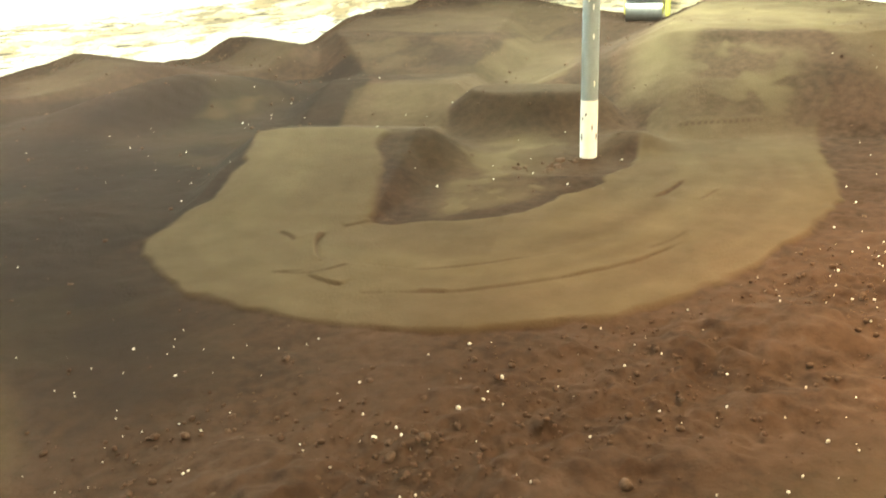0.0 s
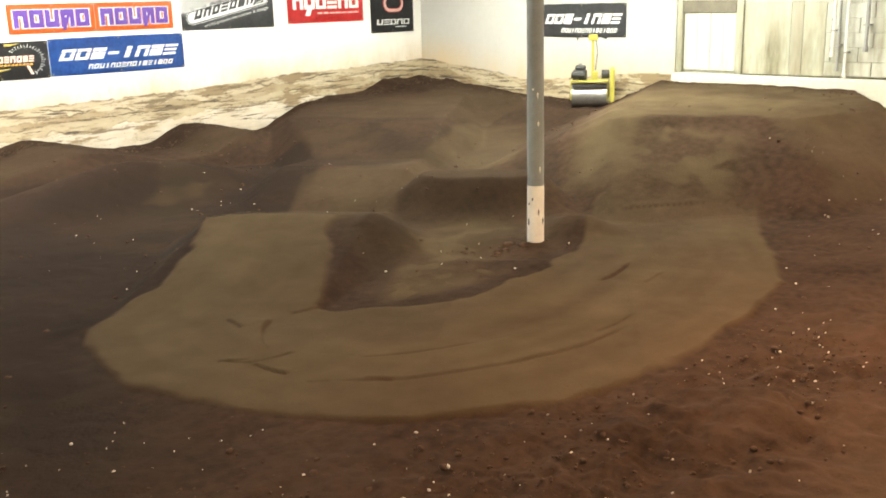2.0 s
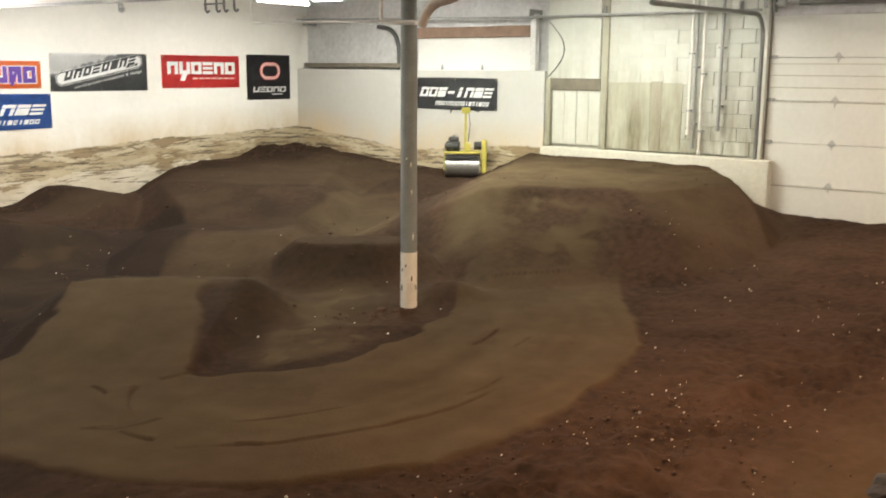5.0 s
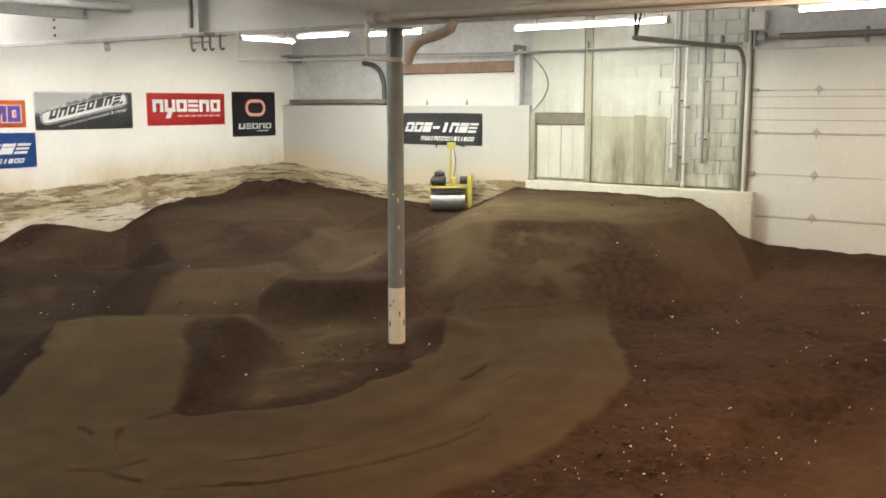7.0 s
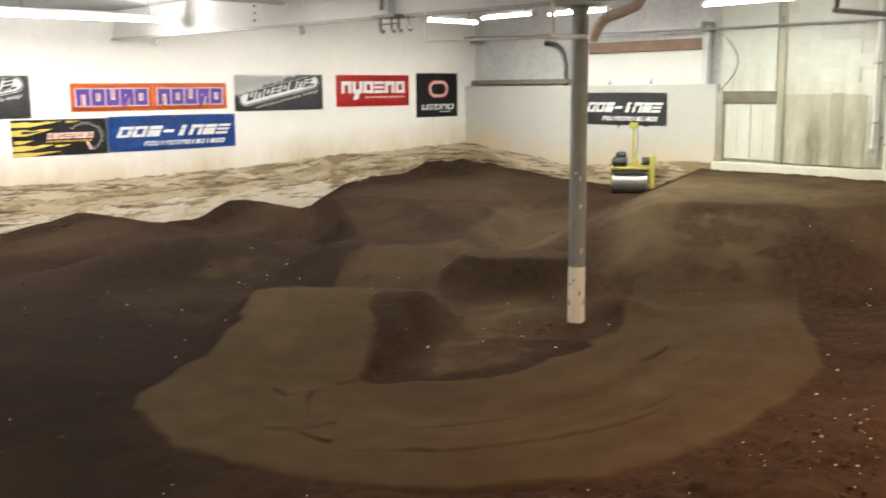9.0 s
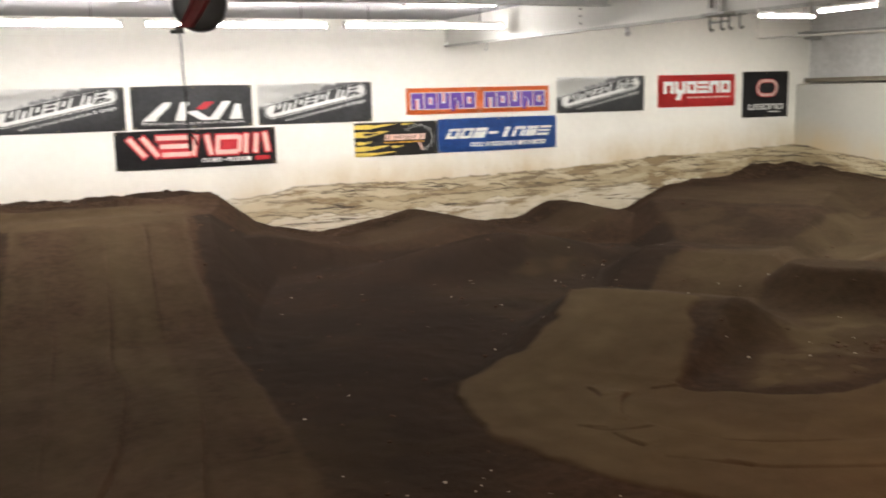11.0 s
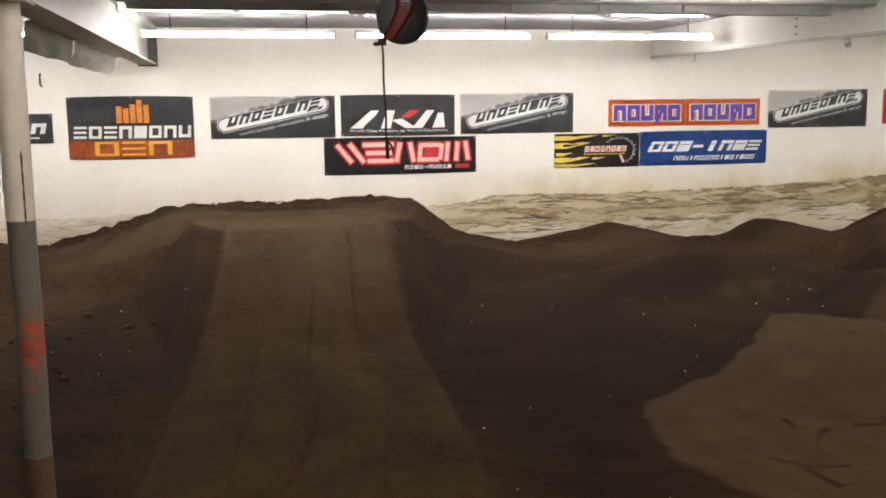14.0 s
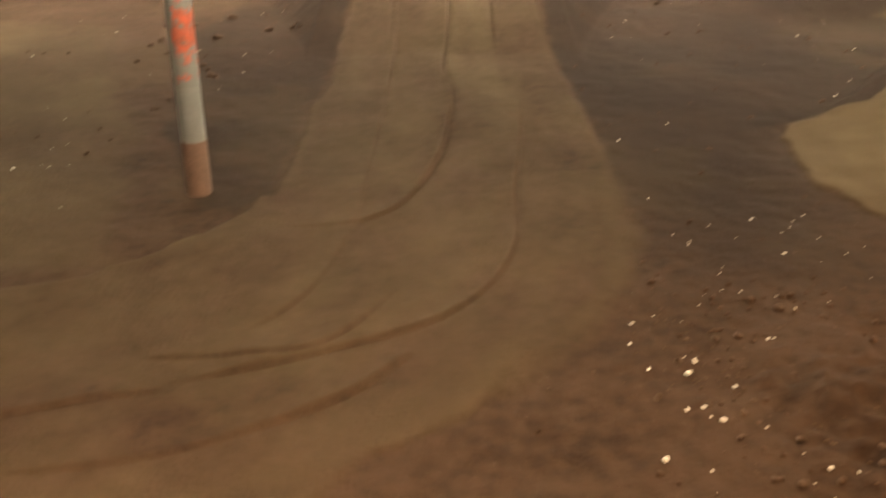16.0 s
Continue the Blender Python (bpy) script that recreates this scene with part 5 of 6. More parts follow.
class Banner:
    """A cloth banner: x to the right, z up, its face towards -y of its own axes."""

    def __init__(self, at, width, height, cloth_mat, label, turn=0, sag=0.0):
        self.w, self.h, self.seed, self.sag = width, height, random.uniform(0, 6), sag
        self.ob = thing("banner", label, "banner", at, group="banners on the walls", turn=turn)
        bm = bmesh.new()
        nx, nz = max(6, int(width / 0.08)), max(4, int(height / 0.08))
        grid = [[bm.verts.new(self.place(width * i / nx, height * j / nz, 0)) for j in range(nz + 1)] for i in range(nx + 1)]
        for i in range(nx):
            for j in range(nz):
                bm.faces.new((grid[i][j], grid[i + 1][j], grid[i + 1][j + 1], grid[i][j + 1]))
        bmesh.ops.solidify(bm, geom=bm.faces[:], thickness=0.0025)
        part("sheet", bm, cloth_mat, self.ob, "", True)
        for x in (0.03, width / 2, width - 0.03):
            for z in (0.025, height - 0.025):
                p = self.place(x, z, 0.003)
                part("eyelet", tube(bmesh.new(), p, (p[0], p[1] - 0.003, p[2]), 0.011, 8), brass, self.ob, "small brass eyelet")

    def place(self, x, z, lift):
        fx, fz = x / self.w, z / self.h
        dip = self.sag * 4 * fx * (1 - fx) * (fz - 0.5)
        return (x, -0.012 - lift - wave(x, z, self.seed), z + dip)

    def ink(self, name, polys, m, lift=0.005, label=""):
        """Printed shapes: polygons in fractions of width and height."""
        bm = bmesh.new()
        for poly in polys:
            vs = [bm.verts.new(self.place(x * self.w, z * self.h, lift)) for x, z in poly]
            try:
                bm.faces.new(vs)
            except ValueError:
                pass
        part(name, bm, m, self.ob, label)

    def text(self, body, x, z, size, m, turn=0.0, width=None):
        cu = bpy.data.curves.new("slogan", "FONT")
        cu.body, cu.size = body, size
        tmp = bpy.data.objects.new("slogan", cu)
        scene.collection.objects.link(tmp)
        bpy.context.view_layer.update()
        me = bpy.data.meshes.new_from_object(tmp.evaluated_get(bpy.context.evaluated_depsgraph_get()))
        bpy.data.objects.remove(tmp)
        bpy.data.curves.remove(cu)
        xs = [v.co.x for v in me.vertices]
        k = (width * self.w / (max(xs) - min(xs))) if width else 1.0
        c, s = math.cos(radians(turn)), math.sin(radians(turn))
        for v in me.vertices:
            px, pz = v.co.x * k, v.co.y
            v.co = self.place(x * self.w + px * c - pz * s, z * self.h + px * s + pz * c, 0.0075)
        me.materials.clear()
        me.materials.append(m)
        o = new("slogan", me)
        o.parent = self.ob


def shapes(kinds, x0, x1, z0, z1, slant=0.0, gap=0.16, bar=0.26, rise=0.0):
    """A row of plain block shapes filling a rectangle; slant leans them, rise lifts the row to the right."""
    out, n = [], len(kinds)
    step = (x1 - x0) / n

    def put(k, a, b, c, d):
        pts = []
        for u, v in ((a, b), (c, b), (c, d), (a, d)):
            X = x0 + step * (k + gap / 2 + u * (1 - gap)) + slant * (v - 0.5) * step
            Z = z0 + (z1 - z0) * v + rise * (X - x0)
            pts.append((X, Z))
        out.append(pts)

    t = bar
    for k, c in enumerate(kinds):
        if c == "b":
            put(k, 0, 0, 1, 1)
        elif c == "o":
            put(k, 0, 0, t, 1), put(k, 1 - t, 0, 1, 1), put(k, t, 0, 1 - t, t * 0.8), put(k, t, 1 - t * 0.8, 1 - t, 1)
        elif c == "e":
            put(k, 0, 0, 1, t * 0.8), put(k, 0, 0.5 - t * 0.35, 1, 0.5 + t * 0.35), put(k, 0, 1 - t * 0.8, 1, 1)
        elif c == "n":
            put(k, 0, 0, t, 1), put(k, 1 - t, 0, 1, 1), put(k, t, 1 - t, 1 - t, 1)
        elif c == "u":
            put(k, 0, 0, t, 1), put(k, 1 - t, 0, 1, 1), put(k, t, 0, 1 - t, t)
        elif c == "i":
            put(k, 0.3, 0, 0.7, 1)
        elif c == "d":
            put(k, 0.1, 0.35, 0.9, 0.6)
    return out


def stadium(cx, cz, half, r, turn, ratio, seg=12, inner=None):
    """A rounded bar, or its outline as quads, in fractions; ratio is width over height."""
    def ring(q):
        pts = []
        for i in range(2 * seg):
            a = math.pi * (i % seg) / (seg - 1) + (-math.pi / 2 if i < seg else math.pi / 2)
            x, z = (half if i < seg else -half) + q * math.cos(a), q * math.sin(a)
            c, s = math.cos(turn), math.sin(turn)
            pts.append((cx + (x * c - z * s) / ratio, cz + (x * s + z * c)))
        return pts
    if inner is None:
        return [ring(r)]
    a, b = ring(r), ring(inner)
    return [[a[i], a[(i + 1) % len(a)], b[(i + 1) % len(a)], b[i]] for i in range(len(a))]


def diagonal_banner(x0, z0, lab):
    b = Banner((x0, WALL_Y, z0), 1.83, 0.62, cloth_art, lab)
    r = 1.83 / 0.62
    turn = 0.205
    b.ink("pale_pill", stadium(0.5, 0.56, 1.17, 0.185, turn, r), ink_white, 0.003, "pale rounded bar")
    b.ink("dark_outline", stadium(0.5, 0.56, 1.17, 0.17, turn, r, inner=0.145), ink_dark, 0.0062, "dark outline")
    b.ink("lettering", shapes("unoeobne", 0.13, 0.885, 0.27, 0.51, 0.35, 0.2, 0.34, 0.62), ink_dark, 0.008, "dark slanted block shapes")
    b.ink("small_lettering", shapes("bob", 0.77, 0.90, 0.615, 0.68, 0.4, 0.2, 0.3, 0.6), ink_dark, 0.0085)
    b.text("world proven innovation & design", 0.225, 0.06, 0.075, ink_white, 12.0, 0.73)


for x0, z0, lab in ((-0.44, 1.925, "grey and white printed banner beside the orange-lettered one"), (3.33, 1.94, "grey and white printed banner with a slanted pill"), (8.565, 1.965, "grey and white printed banner beside the red one")):
    diagonal_banner(x0, z0, lab)

b = Banner((-2.43, WALL_Y, 1.665), 1.75, 0.88, cloth_grey, "dark banner with five orange bars and block shapes", sag=0.03)
b.ink("orange_field", [[(0.0, 0.0), (1.0, 0.0), (1.0, 0.30), (0.75, 0.29), (0.5, 0.32), (0.25, 0.30), (0.0, 0.31)]], cloth("cloth_flame", (0.34, 0.07, 0.015), 0.3, (0.10, 0.03, 0.015), 3), 0.003, "burnt orange lower field")
for k, h in enumerate((0.84, 0.81, 0.87, 0.94, 0.86)):
    x = 0.385 + 0.054 * k
    b.ink("rising_bar", [[(x, 0.575), (x + 0.042, 0.575), (x + 0.042, h), (x, h)]], ink_orange, 0.005, "orange bar")
b.ink("lettering", shapes("eoenbonu", 0.035, 0.985, 0.335, 0.53, 0.05, 0.16, 0.26), ink_white, 0.005, "white block shapes")
b.ink("lower_lettering", shapes("oen", 0.19, 0.83, 0.06, 0.285, 0.0, 0.12, 0.2), ink_amber, 0.0075, "amber block shapes")

b = Banner((1.475, WALL_Y, 1.935), 1.76, 0.61, cloth_grey, "dark grey banner with large white wedge shapes", sag=0.02)
b.ink("lettering", [[(0.08, 0.19), (0.26, 0.62), (0.33, 0.62), (0.30, 0.50), (0.21, 0.28), (0.19, 0.19)], [(0.345, 0.19), (0.40, 0.62), (0.47, 0.62), (0.43, 0.19)],
             [(0.44, 0.39), (0.56, 0.19), (0.66, 0.19), (0.53, 0.42)], [(0.62, 0.19), (0.75, 0.62), (0.82, 0.62), (0.71, 0.19)], [(0.80, 0.19), (0.85, 0.55), (0.90, 0.55), (0.91, 0.19)]], ink_white, 0.005, "white wedge shapes")
b.ink("red_lozenge", [[(0.515, 0.44), (0.60, 0.44), (0.685, 0.62), (0.60, 0.62)]], ink_red, 0.0075, "red lozenge")
b.text("World Class Products by World Champions", 0.07, 0.10, 0.06, ink_white, 0, 0.86)

b = Banner((1.21, WALL_Y, 1.35), 2.36, 0.555, cloth_black, "black banner with pale red-edged strokes", sag=0.015)
strokes = [((0.09, 0.78), (0.17, 0.37)), ((0.17, 0.80), (0.25, 0.37)), ((0.26, 0.80), (0.44, 0.80)), ((0.28, 0.58), (0.43, 0.58)), ((0.29, 0.37), (0.44, 0.37)), ((0.47, 0.37), (0.49, 0.80)), ((0.56, 0.80), (0.58, 0.37)), ((0.62, 0.42), (0.63, 0.74)), ((0.63, 0.77), (0.75, 0.77)), ((0.62, 0.38), (0.74, 0.38)), ((0.76, 0.42), (0.77, 0.76)), ((0.80, 0.38), (0.81, 0.80)), ((0.865, 0.38), (0.875, 0.80)), ((0.93, 0.82), (0.945, 0.40))]


def stroke(a, c, w, ratio):
    d = Vector(((c[0] - a[0]) * ratio, c[1] - a[1])).normalized()
    nrm = Vector((-d.y, d.x)) * w
    e = d * w * 0.8
    pts = []
    for p, s, q in ((a, 1, -1), (a, -1, -1), (c, -1, 1), (c, 1, 1)):
        pts.append((p[0] + (nrm.x * s + e.x * q) / ratio, p[1] + nrm.y * s + e.y * q))
    return pts


b.ink("red_edge", [stroke(a, c, 0.105, 4.25) for a, c in strokes], ink_red, 0.003, "red edging")
for a, c in strokes:
    b.ink("pale_stroke", [stroke(a, c, 0.058, 4.25)], ink_pale_red, 0.0075, "pale stroke")
b.ink("red_fill", [[(0.65, 0.46), (0.74, 0.46), (0.75, 0.70), (0.66, 0.70)]], ink_red, 0.005)
b.ink("small_lettering", shapes("nebodnuoeb", 0.52, 0.835, 0.13, 0.235, 0.0, 0.2, 0.3), ink_white, 0.005, "small white shapes")
b.ink("red_tab", [[(0.86, 0.13), (0.955, 0.13), (0.955, 0.24), (0.86, 0.24)]], ink_red, 0.005)

for x0 in (5.755, 7.085):
    b = Banner((x0, WALL_Y, 2.02), 1.325, 0.425, cloth_orange, "orange banner with purple white-edged shapes")
    kinds = "nouno"
    b.ink("white_edging", shapes(kinds, 0.045, 0.95, 0.17, 0.83, 0.0, 0.04, 0.44), ink_white, 0.003, "white edging")
    b.ink("lettering", shapes(kinds, 0.055, 0.94, 0.20, 0.80, 0.0, 0.10, 0.34), ink_purple, 0.0075, "purple block shapes")
    b.ink("tail", [[(0.60, 0.10), (0.645, 0.10), (0.73, 0.78), (0.69, 0.78)]], ink_purple, 0.0085)

b = Banner((4.85, WALL_Y, 1.375), 1.44, 0.54, cloth_black, "black banner with yellow flames and a gauge")


def flame(x, z, length, thick):
    up = [(x, z - thick), (x + length * 0.35, z - thick * 1.1), (x + length * 0.6, z - thick * 0.3), (x + length * 0.8, z + thick * 0.2), (x + length, z + thick * 0.9), (x + length * 0.72, z + thick * 0.95), (x + length * 0.5, z + thick * 0.5), (x + length * 0.3, z + thick * 0.9), (x, z + thick * 0.7)]
    return up


for q in ((0.0, 0.88, 0.5, 0.07), (0.0, 0.66, 0.42, 0.09), (0.02, 0.40, 0.2, 0.05), (0.0, 0.24, 0.42, 0.08), (0.0, 0.07, 0.5, 0.06), (0.56, 0.93, 0.16, 0.03), (0.44, 0.27, 0.16, 0.03)):
    b.ink("flame", [flame(*q)], ink_yellow, 0.003, "yellow flame")
for q in ((0.10, 0.66, 0.2, 0.035), (0.12, 0.15, 0.22, 0.035)):
    b.ink("flame_gap", [flame(*q)], cloth_black, 0.0075)
b.ink("lettering", shapes("eboenobe", 0.35, 0.85, 0.46, 0.63, 0.15, 0.16, 0.34), ink_pale_red, 0.0075, "pale red block shapes")
b.ink("small_lettering", shapes("bbobnbbobnbob", 0.34, 0.83, 0.375, 0.42, 0.1, 0.3, 0.34), ink_amber, 0.0075)
ticks = []
for k in range(22):
    a = radians(140 - k * 10)
    cx, cz, r0, r1 = 0.76, 0.50, 0.34, 0.40 if k % 2 else 0.43
    ticks.append([(cx + (r * math.cos(a + da)) / 2.1, cz + r * math.sin(a + da)) for r, da in ((r0, -0.02), (r1, -0.02), (r1, 0.02), (r0, 0.02))])
for tick in ticks:
    b.ink("gauge_tick", [tick], ink_white, 0.005, "white gauge tick")
b.ink("gauge_needle", [[(0.76, 0.36), (0.79, 0.36), (0.83, 0.14), (0.80, 0.12)]], ink_pale_red, 0.005)


def blue_style(at, w, h, m, lab, turn=0):
    b = Banner(at, w, h, m, lab, turn, sag=0.015)
    b.ink("lettering", shapes("oobdinbe", 0.07, 0.95, 0.40, 0.70, 0.35, 0.10, 0.30), ink_white, 0.0075, "white slanted block shapes")
    b.ink("cut_line", [[(0.06, 0.585), (0.93, 0.595), (0.93, 0.61), (0.06, 0.60)]], m, 0.0095)
    b.ink("small_lettering", shapes("nouinoenoibe.boo".replace(".", "i"), 0.26, 0.905, 0.14, 0.27, 0.35, 0.18, 0.3), ink_white, 0.0075, "small white shapes")


blue_style((6.30, WALL_Y, 1.385), 2.25, 0.545, cloth_blue, "blue banner with white slanted shapes")
blue_style((WALL_X, 11.52, 1.66), 1.85, 0.56, cloth_grey, "dark grey banner on the end wall behind the roller", -90)

b = Banner((10.70, WALL_Y, 2.0), 1.77, 0.585, cloth_red, "red banner with white block shapes")
b.ink("lettering", shapes("nuoeno", 0.06, 0.945, 0.42, 0.80, 0.0, 0.10, 0.32), ink_white, 0.005, "white block shapes")
b.ink("tail", [[(0.22, 0.22), (0.28, 0.22), (0.31, 0.42), (0.25, 0.42)]], ink_white, 0.005)
b.ink("slogan_bars", shapes("bbbbbbb", 0.37, 0.94, 0.27, 0.315, 0.0, 0.2), ink_pale_red, 0.005, "thin pale line of small bars")

b = Banner((12.655, WALL_Y, 1.755), 1.13, 0.87, cloth_black, "small black banner with a rounded red-edged emblem")
b.ink("emblem_edge", stadium(0.53, 0.64, 0.11, 0.20, 0.0, 1.3, inner=0.11), ink_red, 0.003, "red emblem edging")
b.ink("emblem", stadium(0.53, 0.64, 0.11, 0.185, 0.0, 1.3, inner=0.125), ink_pale_red, 0.0075, "pale emblem ring")
b.ink("emblem_cut", [[(0.60, 0.62), (0.63, 0.60), (0.66, 0.76), (0.62, 0.75)], [(0.40, 0.54), (0.44, 0.53), (0.46, 0.66), (0.43, 0.68)]], cloth_black, 0.0095)
b.ink("lettering", shapes("ueono", 0.13, 0.90, 0.17, 0.29, 0.1, 0.12, 0.24), ink_white, 0.005, "white block shapes")
b.ink("small_bar", [[(0.56, 0.11), (0.82, 0.11), (0.82, 0.13), (0.56, 0.13)]], ink_white, 0.005)

b = Banner((-4.25, WALL_Y, 1.90), 1.62, 0.42, cloth_grey, "small dark banner beside the pipe column")
b.ink("lettering", shapes("boen", 0.40, 0.95, 0.33, 0.68, 0.15, 0.12, 0.34), ink_white, 0.005, "pale block shapes")
b.ink("red_block", [[(0.05, 0.33), (0.38, 0.33), (0.40, 0.68), (0.08, 0.68)]], ink_red, 0.005, "red block")
b.ink("slogan_bars", shapes("bbbb", 0.4, 0.9, 0.16, 0.22, 0.0, 0.2), ink_white, 0.005)


# ---- things on the track and under the ceiling ----
yellow_paint = mat("yellow_paint", (0.44, 0.385, 0.075), rough=0.45, vary=0.15, scale=9)
drum_steel = mat("drum_steel", (0.29, 0.28, 0.27), rough=0.42, metal=0.8, vary=0.14, scale=2)
engine_black = mat("engine_black", (0.03, 0.028, 0.026), rough=0.5, vary=0.3, scale=14)
rubber = mat("rubber", (0.02, 0.02, 0.02), rough=0.7)
reel_red = mat("reel_red", (0.30, 0.012, 0.018), rough=0.28, vary=0.15, scale=6)
reel_black = mat("reel_black", (0.016, 0.014, 0.014), rough=0.4, vary=0.2, scale=6)


def ground_at(x, y):
    return float(height(np.array([[x]]), np.array([[y]]))[0][0, 0])


def roller():
    """A walk-behind drum roller, its handle raised; drum axis along its own x."""
    x, y = 13.40, 9.98
    r = thing("walk_behind_roller", "yellow walk-behind drum roller with a raised handle, parked on the soil", "soil roller", (x, y, ground_at(x, y) - 0.01), turn=-54)
    d = tube(bmesh.new(), (-0.29, 0, 0.2), (0.29, 0, 0.2), 0.2, 40)
    drum = part("drum", d, drum_steel, r, "worn bare steel drum", True)
    for s in (-1, 1):
        part("axle_plate", box(bmesh.new(), (s * 0.305 - 0.012, -0.05, 0.12), (s * 0.305 + 0.012, 0.05, 0.44), 0.004), yellow_paint, r)
        part("axle_cap", tube(bmesh.new(), (s * 0.29, 0, 0.2), (s * 0.325, 0, 0.2), 0.04, 16), engine_black, drum)
    part("frame", box(bmesh.new(), (-0.31, -0.20, 0.42), (0.31, 0.20, 0.46), 0.008), yellow_paint, r, "yellow deck plate")
    part("front_lip", box(bmesh.new(), (-0.30, -0.225, 0.43), (0.30, -0.205, 0.462), 0.006), yellow_paint, r)
    part("scraper", box(bmesh.new(), (-0.27, -0.215, 0.345), (0.27, -0.203, 0.398), 0.003), engine_black, r, "dark drum scraper bar")
    part("belt_guard", box(bmesh.new(), (0.335, -0.13, 0.08), (0.42, 0.16, 0.66), 0.03), yellow_paint, r, "tall yellow belt guard")
    eng = part("engine_block", box(bmesh.new(), (-0.28, -0.12, 0.461), (-0.04, 0.14, 0.62), 0.02), engine_black, r, "black petrol engine")
    part("fuel_tank", box(bmesh.new(), (-0.24, -0.08, 0.621), (-0.06, 0.12, 0.70), 0.03), engine_black, eng)
    part("fuel_cap", tube(bmesh.new(), (-0.15, 0.02, 0.70), (-0.15, 0.02, 0.73), 0.03, 14), drum_steel, eng)
    part("silencer", tube(bmesh.new(), (-0.30, -0.16, 0.55), (-0.08, -0.16, 0.55), 0.045, 14), engine_black, eng, "dark silencer")
    for k in range(6):
        part("fin", box(bmesh.new(), (-0.275 + k * 0.02, -0.145, 0.48), (-0.269 + k * 0.02, -0.12, 0.60)), drum_steel, eng)
    part("gearbox", box(bmesh.new(), (0.05, -0.10, 0.461), (0.14, 0.10, 0.60), 0.015), yellow_paint, r)
    part("side_motor", tube(bmesh.new(), (0.20, 0.0, 0.55), (0.33, 0.0, 0.55), 0.07, 18), engine_black, r)
    h = part("handle", box(bmesh.new(), (0.03, 0.02, 0.46), (0.075, 0.055, 1.18), 0.008), yellow_paint, r, "raised yellow handle")
    part("handle_head", box(bmesh.new(), (-0.02, -0.02, 1.10), (0.13, 0.075, 1.20), 0.012), yellow_paint, h)
    part("grip_bar", pipe_run(bmesh.new(), [(-0.20, -0.06, 1.12), (-0.20, -0.02, 1.17), (-0.02, 0.03, 1.18)], 0.011, 8), rubber, h)
    part("grip_bar", pipe_run(bmesh.new(), [(0.13, 0.03, 1.18), (0.28, -0.02, 1.13)], 0.011, 8), rubber, h)
    part("cable", pipe_run(bmesh.new(), [(0.10, 0.0, 1.14), (0.13, -0.02, 0.9), (0.10, -0.01, 0.62)], 0.006, 6), rubber, h)


roller()


def cord_reel():
    """A retractable cord reel hung under a joist, its cord let down."""
    x, y, z = 1.20, 7.3, 3.03
    r = thing("cord_reel", "black and red retractable cord reel with its cord hanging down", "cord reel", (x, y, z), turn=-12)
    bm = bmesh.new()
    prof = [(0.0, -0.085), (0.12, -0.085), (0.185, -0.07), (0.2, -0.04), (0.2, 0.04), (0.185, 0.07), (0.12, 0.085), (0.0, 0.085)]
    seg = 40
    rings = []
    for q, d in prof:
        rings.append([bm.verts.new((q * math.cos(2 * math.pi * i / seg), d, q * math.sin(2 * math.pi * i / seg))) for i in range(seg)] if q else [bm.verts.new((0, d, 0))])
    for a, b in zip(rings, rings[1:]):
        for i in range(seg):
            j = (i + 1) % seg
            if len(a) == 1:
                bm.faces.new((a[0], b[i], b[j]))
            elif len(b) == 1:
                bm.faces.new((a[i], b[0], a[j]))
            else:
                bm.faces.new((a[i], b[i], b[j], a[j]))
    part("case", bm, reel_black, r, "round black case", True)
    bm = bmesh.new()
    rows = []
    for i in range(15):
        f = i / 14
        z0 = 0.30 - f * 0.47
        cx = 0.018 + 0.01 * math.sin(f * 3) - 0.14 * max(0, f - 0.5) ** 1.15 * 2.0
        w = 0.088 - 0.036 * f
        d = -0.125 + 0.03 * abs(f - 0.5)
        rows.append([bm.verts.new((cx - w, d + 0.03, z0)), bm.verts.new((cx - w * 0.6, d, z0)), bm.verts.new((cx + w * 0.6, d, z0)), bm.verts.new((cx + w, d + 0.03, z0))])
    for a, b in zip(rows, rows[1:]):
        for i in range(3):
            bm.faces.new((a[i], a[i + 1], b[i + 1], b[i]))
    bmesh.ops.solidify(bm, geom=bm.faces[:], thickness=0.02)
    arm = part("bracket_arm", bm, reel_red, r, "glossy dark red bracket", True)
    part("sticker", box(bmesh.new(), (-0.005, -0.124, 0.10), (0.055, -0.119, 0.135)), ink_white, arm, "pale sticker with grey bars")
    part("sticker_bar", box(bmesh.new(), (0.0, -0.1255, 0.108), (0.05, -0.1242, 0.113)), ink_dark, arm)
    part("mount", box(bmesh.new(), (-0.05, -0.10, 0.205), (0.11, 0.06, 0.385), 0.006), reel_red, r)
    part("outlet", box(bmesh.new(), (-0.185, -0.06, -0.20), (-0.12, 0.02, -0.15), 0.01), reel_black, r, "cord guide")
    part("roller_guide", tube(bmesh.new(), (-0.22, -0.02, -0.195), (-0.12, -0.02, -0.195), 0.014, 10), reel_black, r)
    bm = bmesh.new()
    pts = [(-0.155, -0.02, -0.19)]
    for i in range(1, 14):
        pts.append((-0.155 + 0.025 * (i / 13) + 0.003 * math.sin(i), -0.02, -0.19 - 0.82 * i / 13))
    pipe_run(bm, pts, 0.0075, 8)
    cord = part("cord", bm, rubber, r, "hanging black cord", True)
    part("stop_ball", tube(bmesh.new(), (-0.135, -0.02, -0.62), (-0.134, -0.02, -0.66), 0.013, 10), rubber, cord)
    plug = part("cord_end", tube(bmesh.new(), (-0.131, -0.02, -0.93), (-0.128, -0.02, -1.06), 0.015, 12), rubber, r, "rubber cord end")
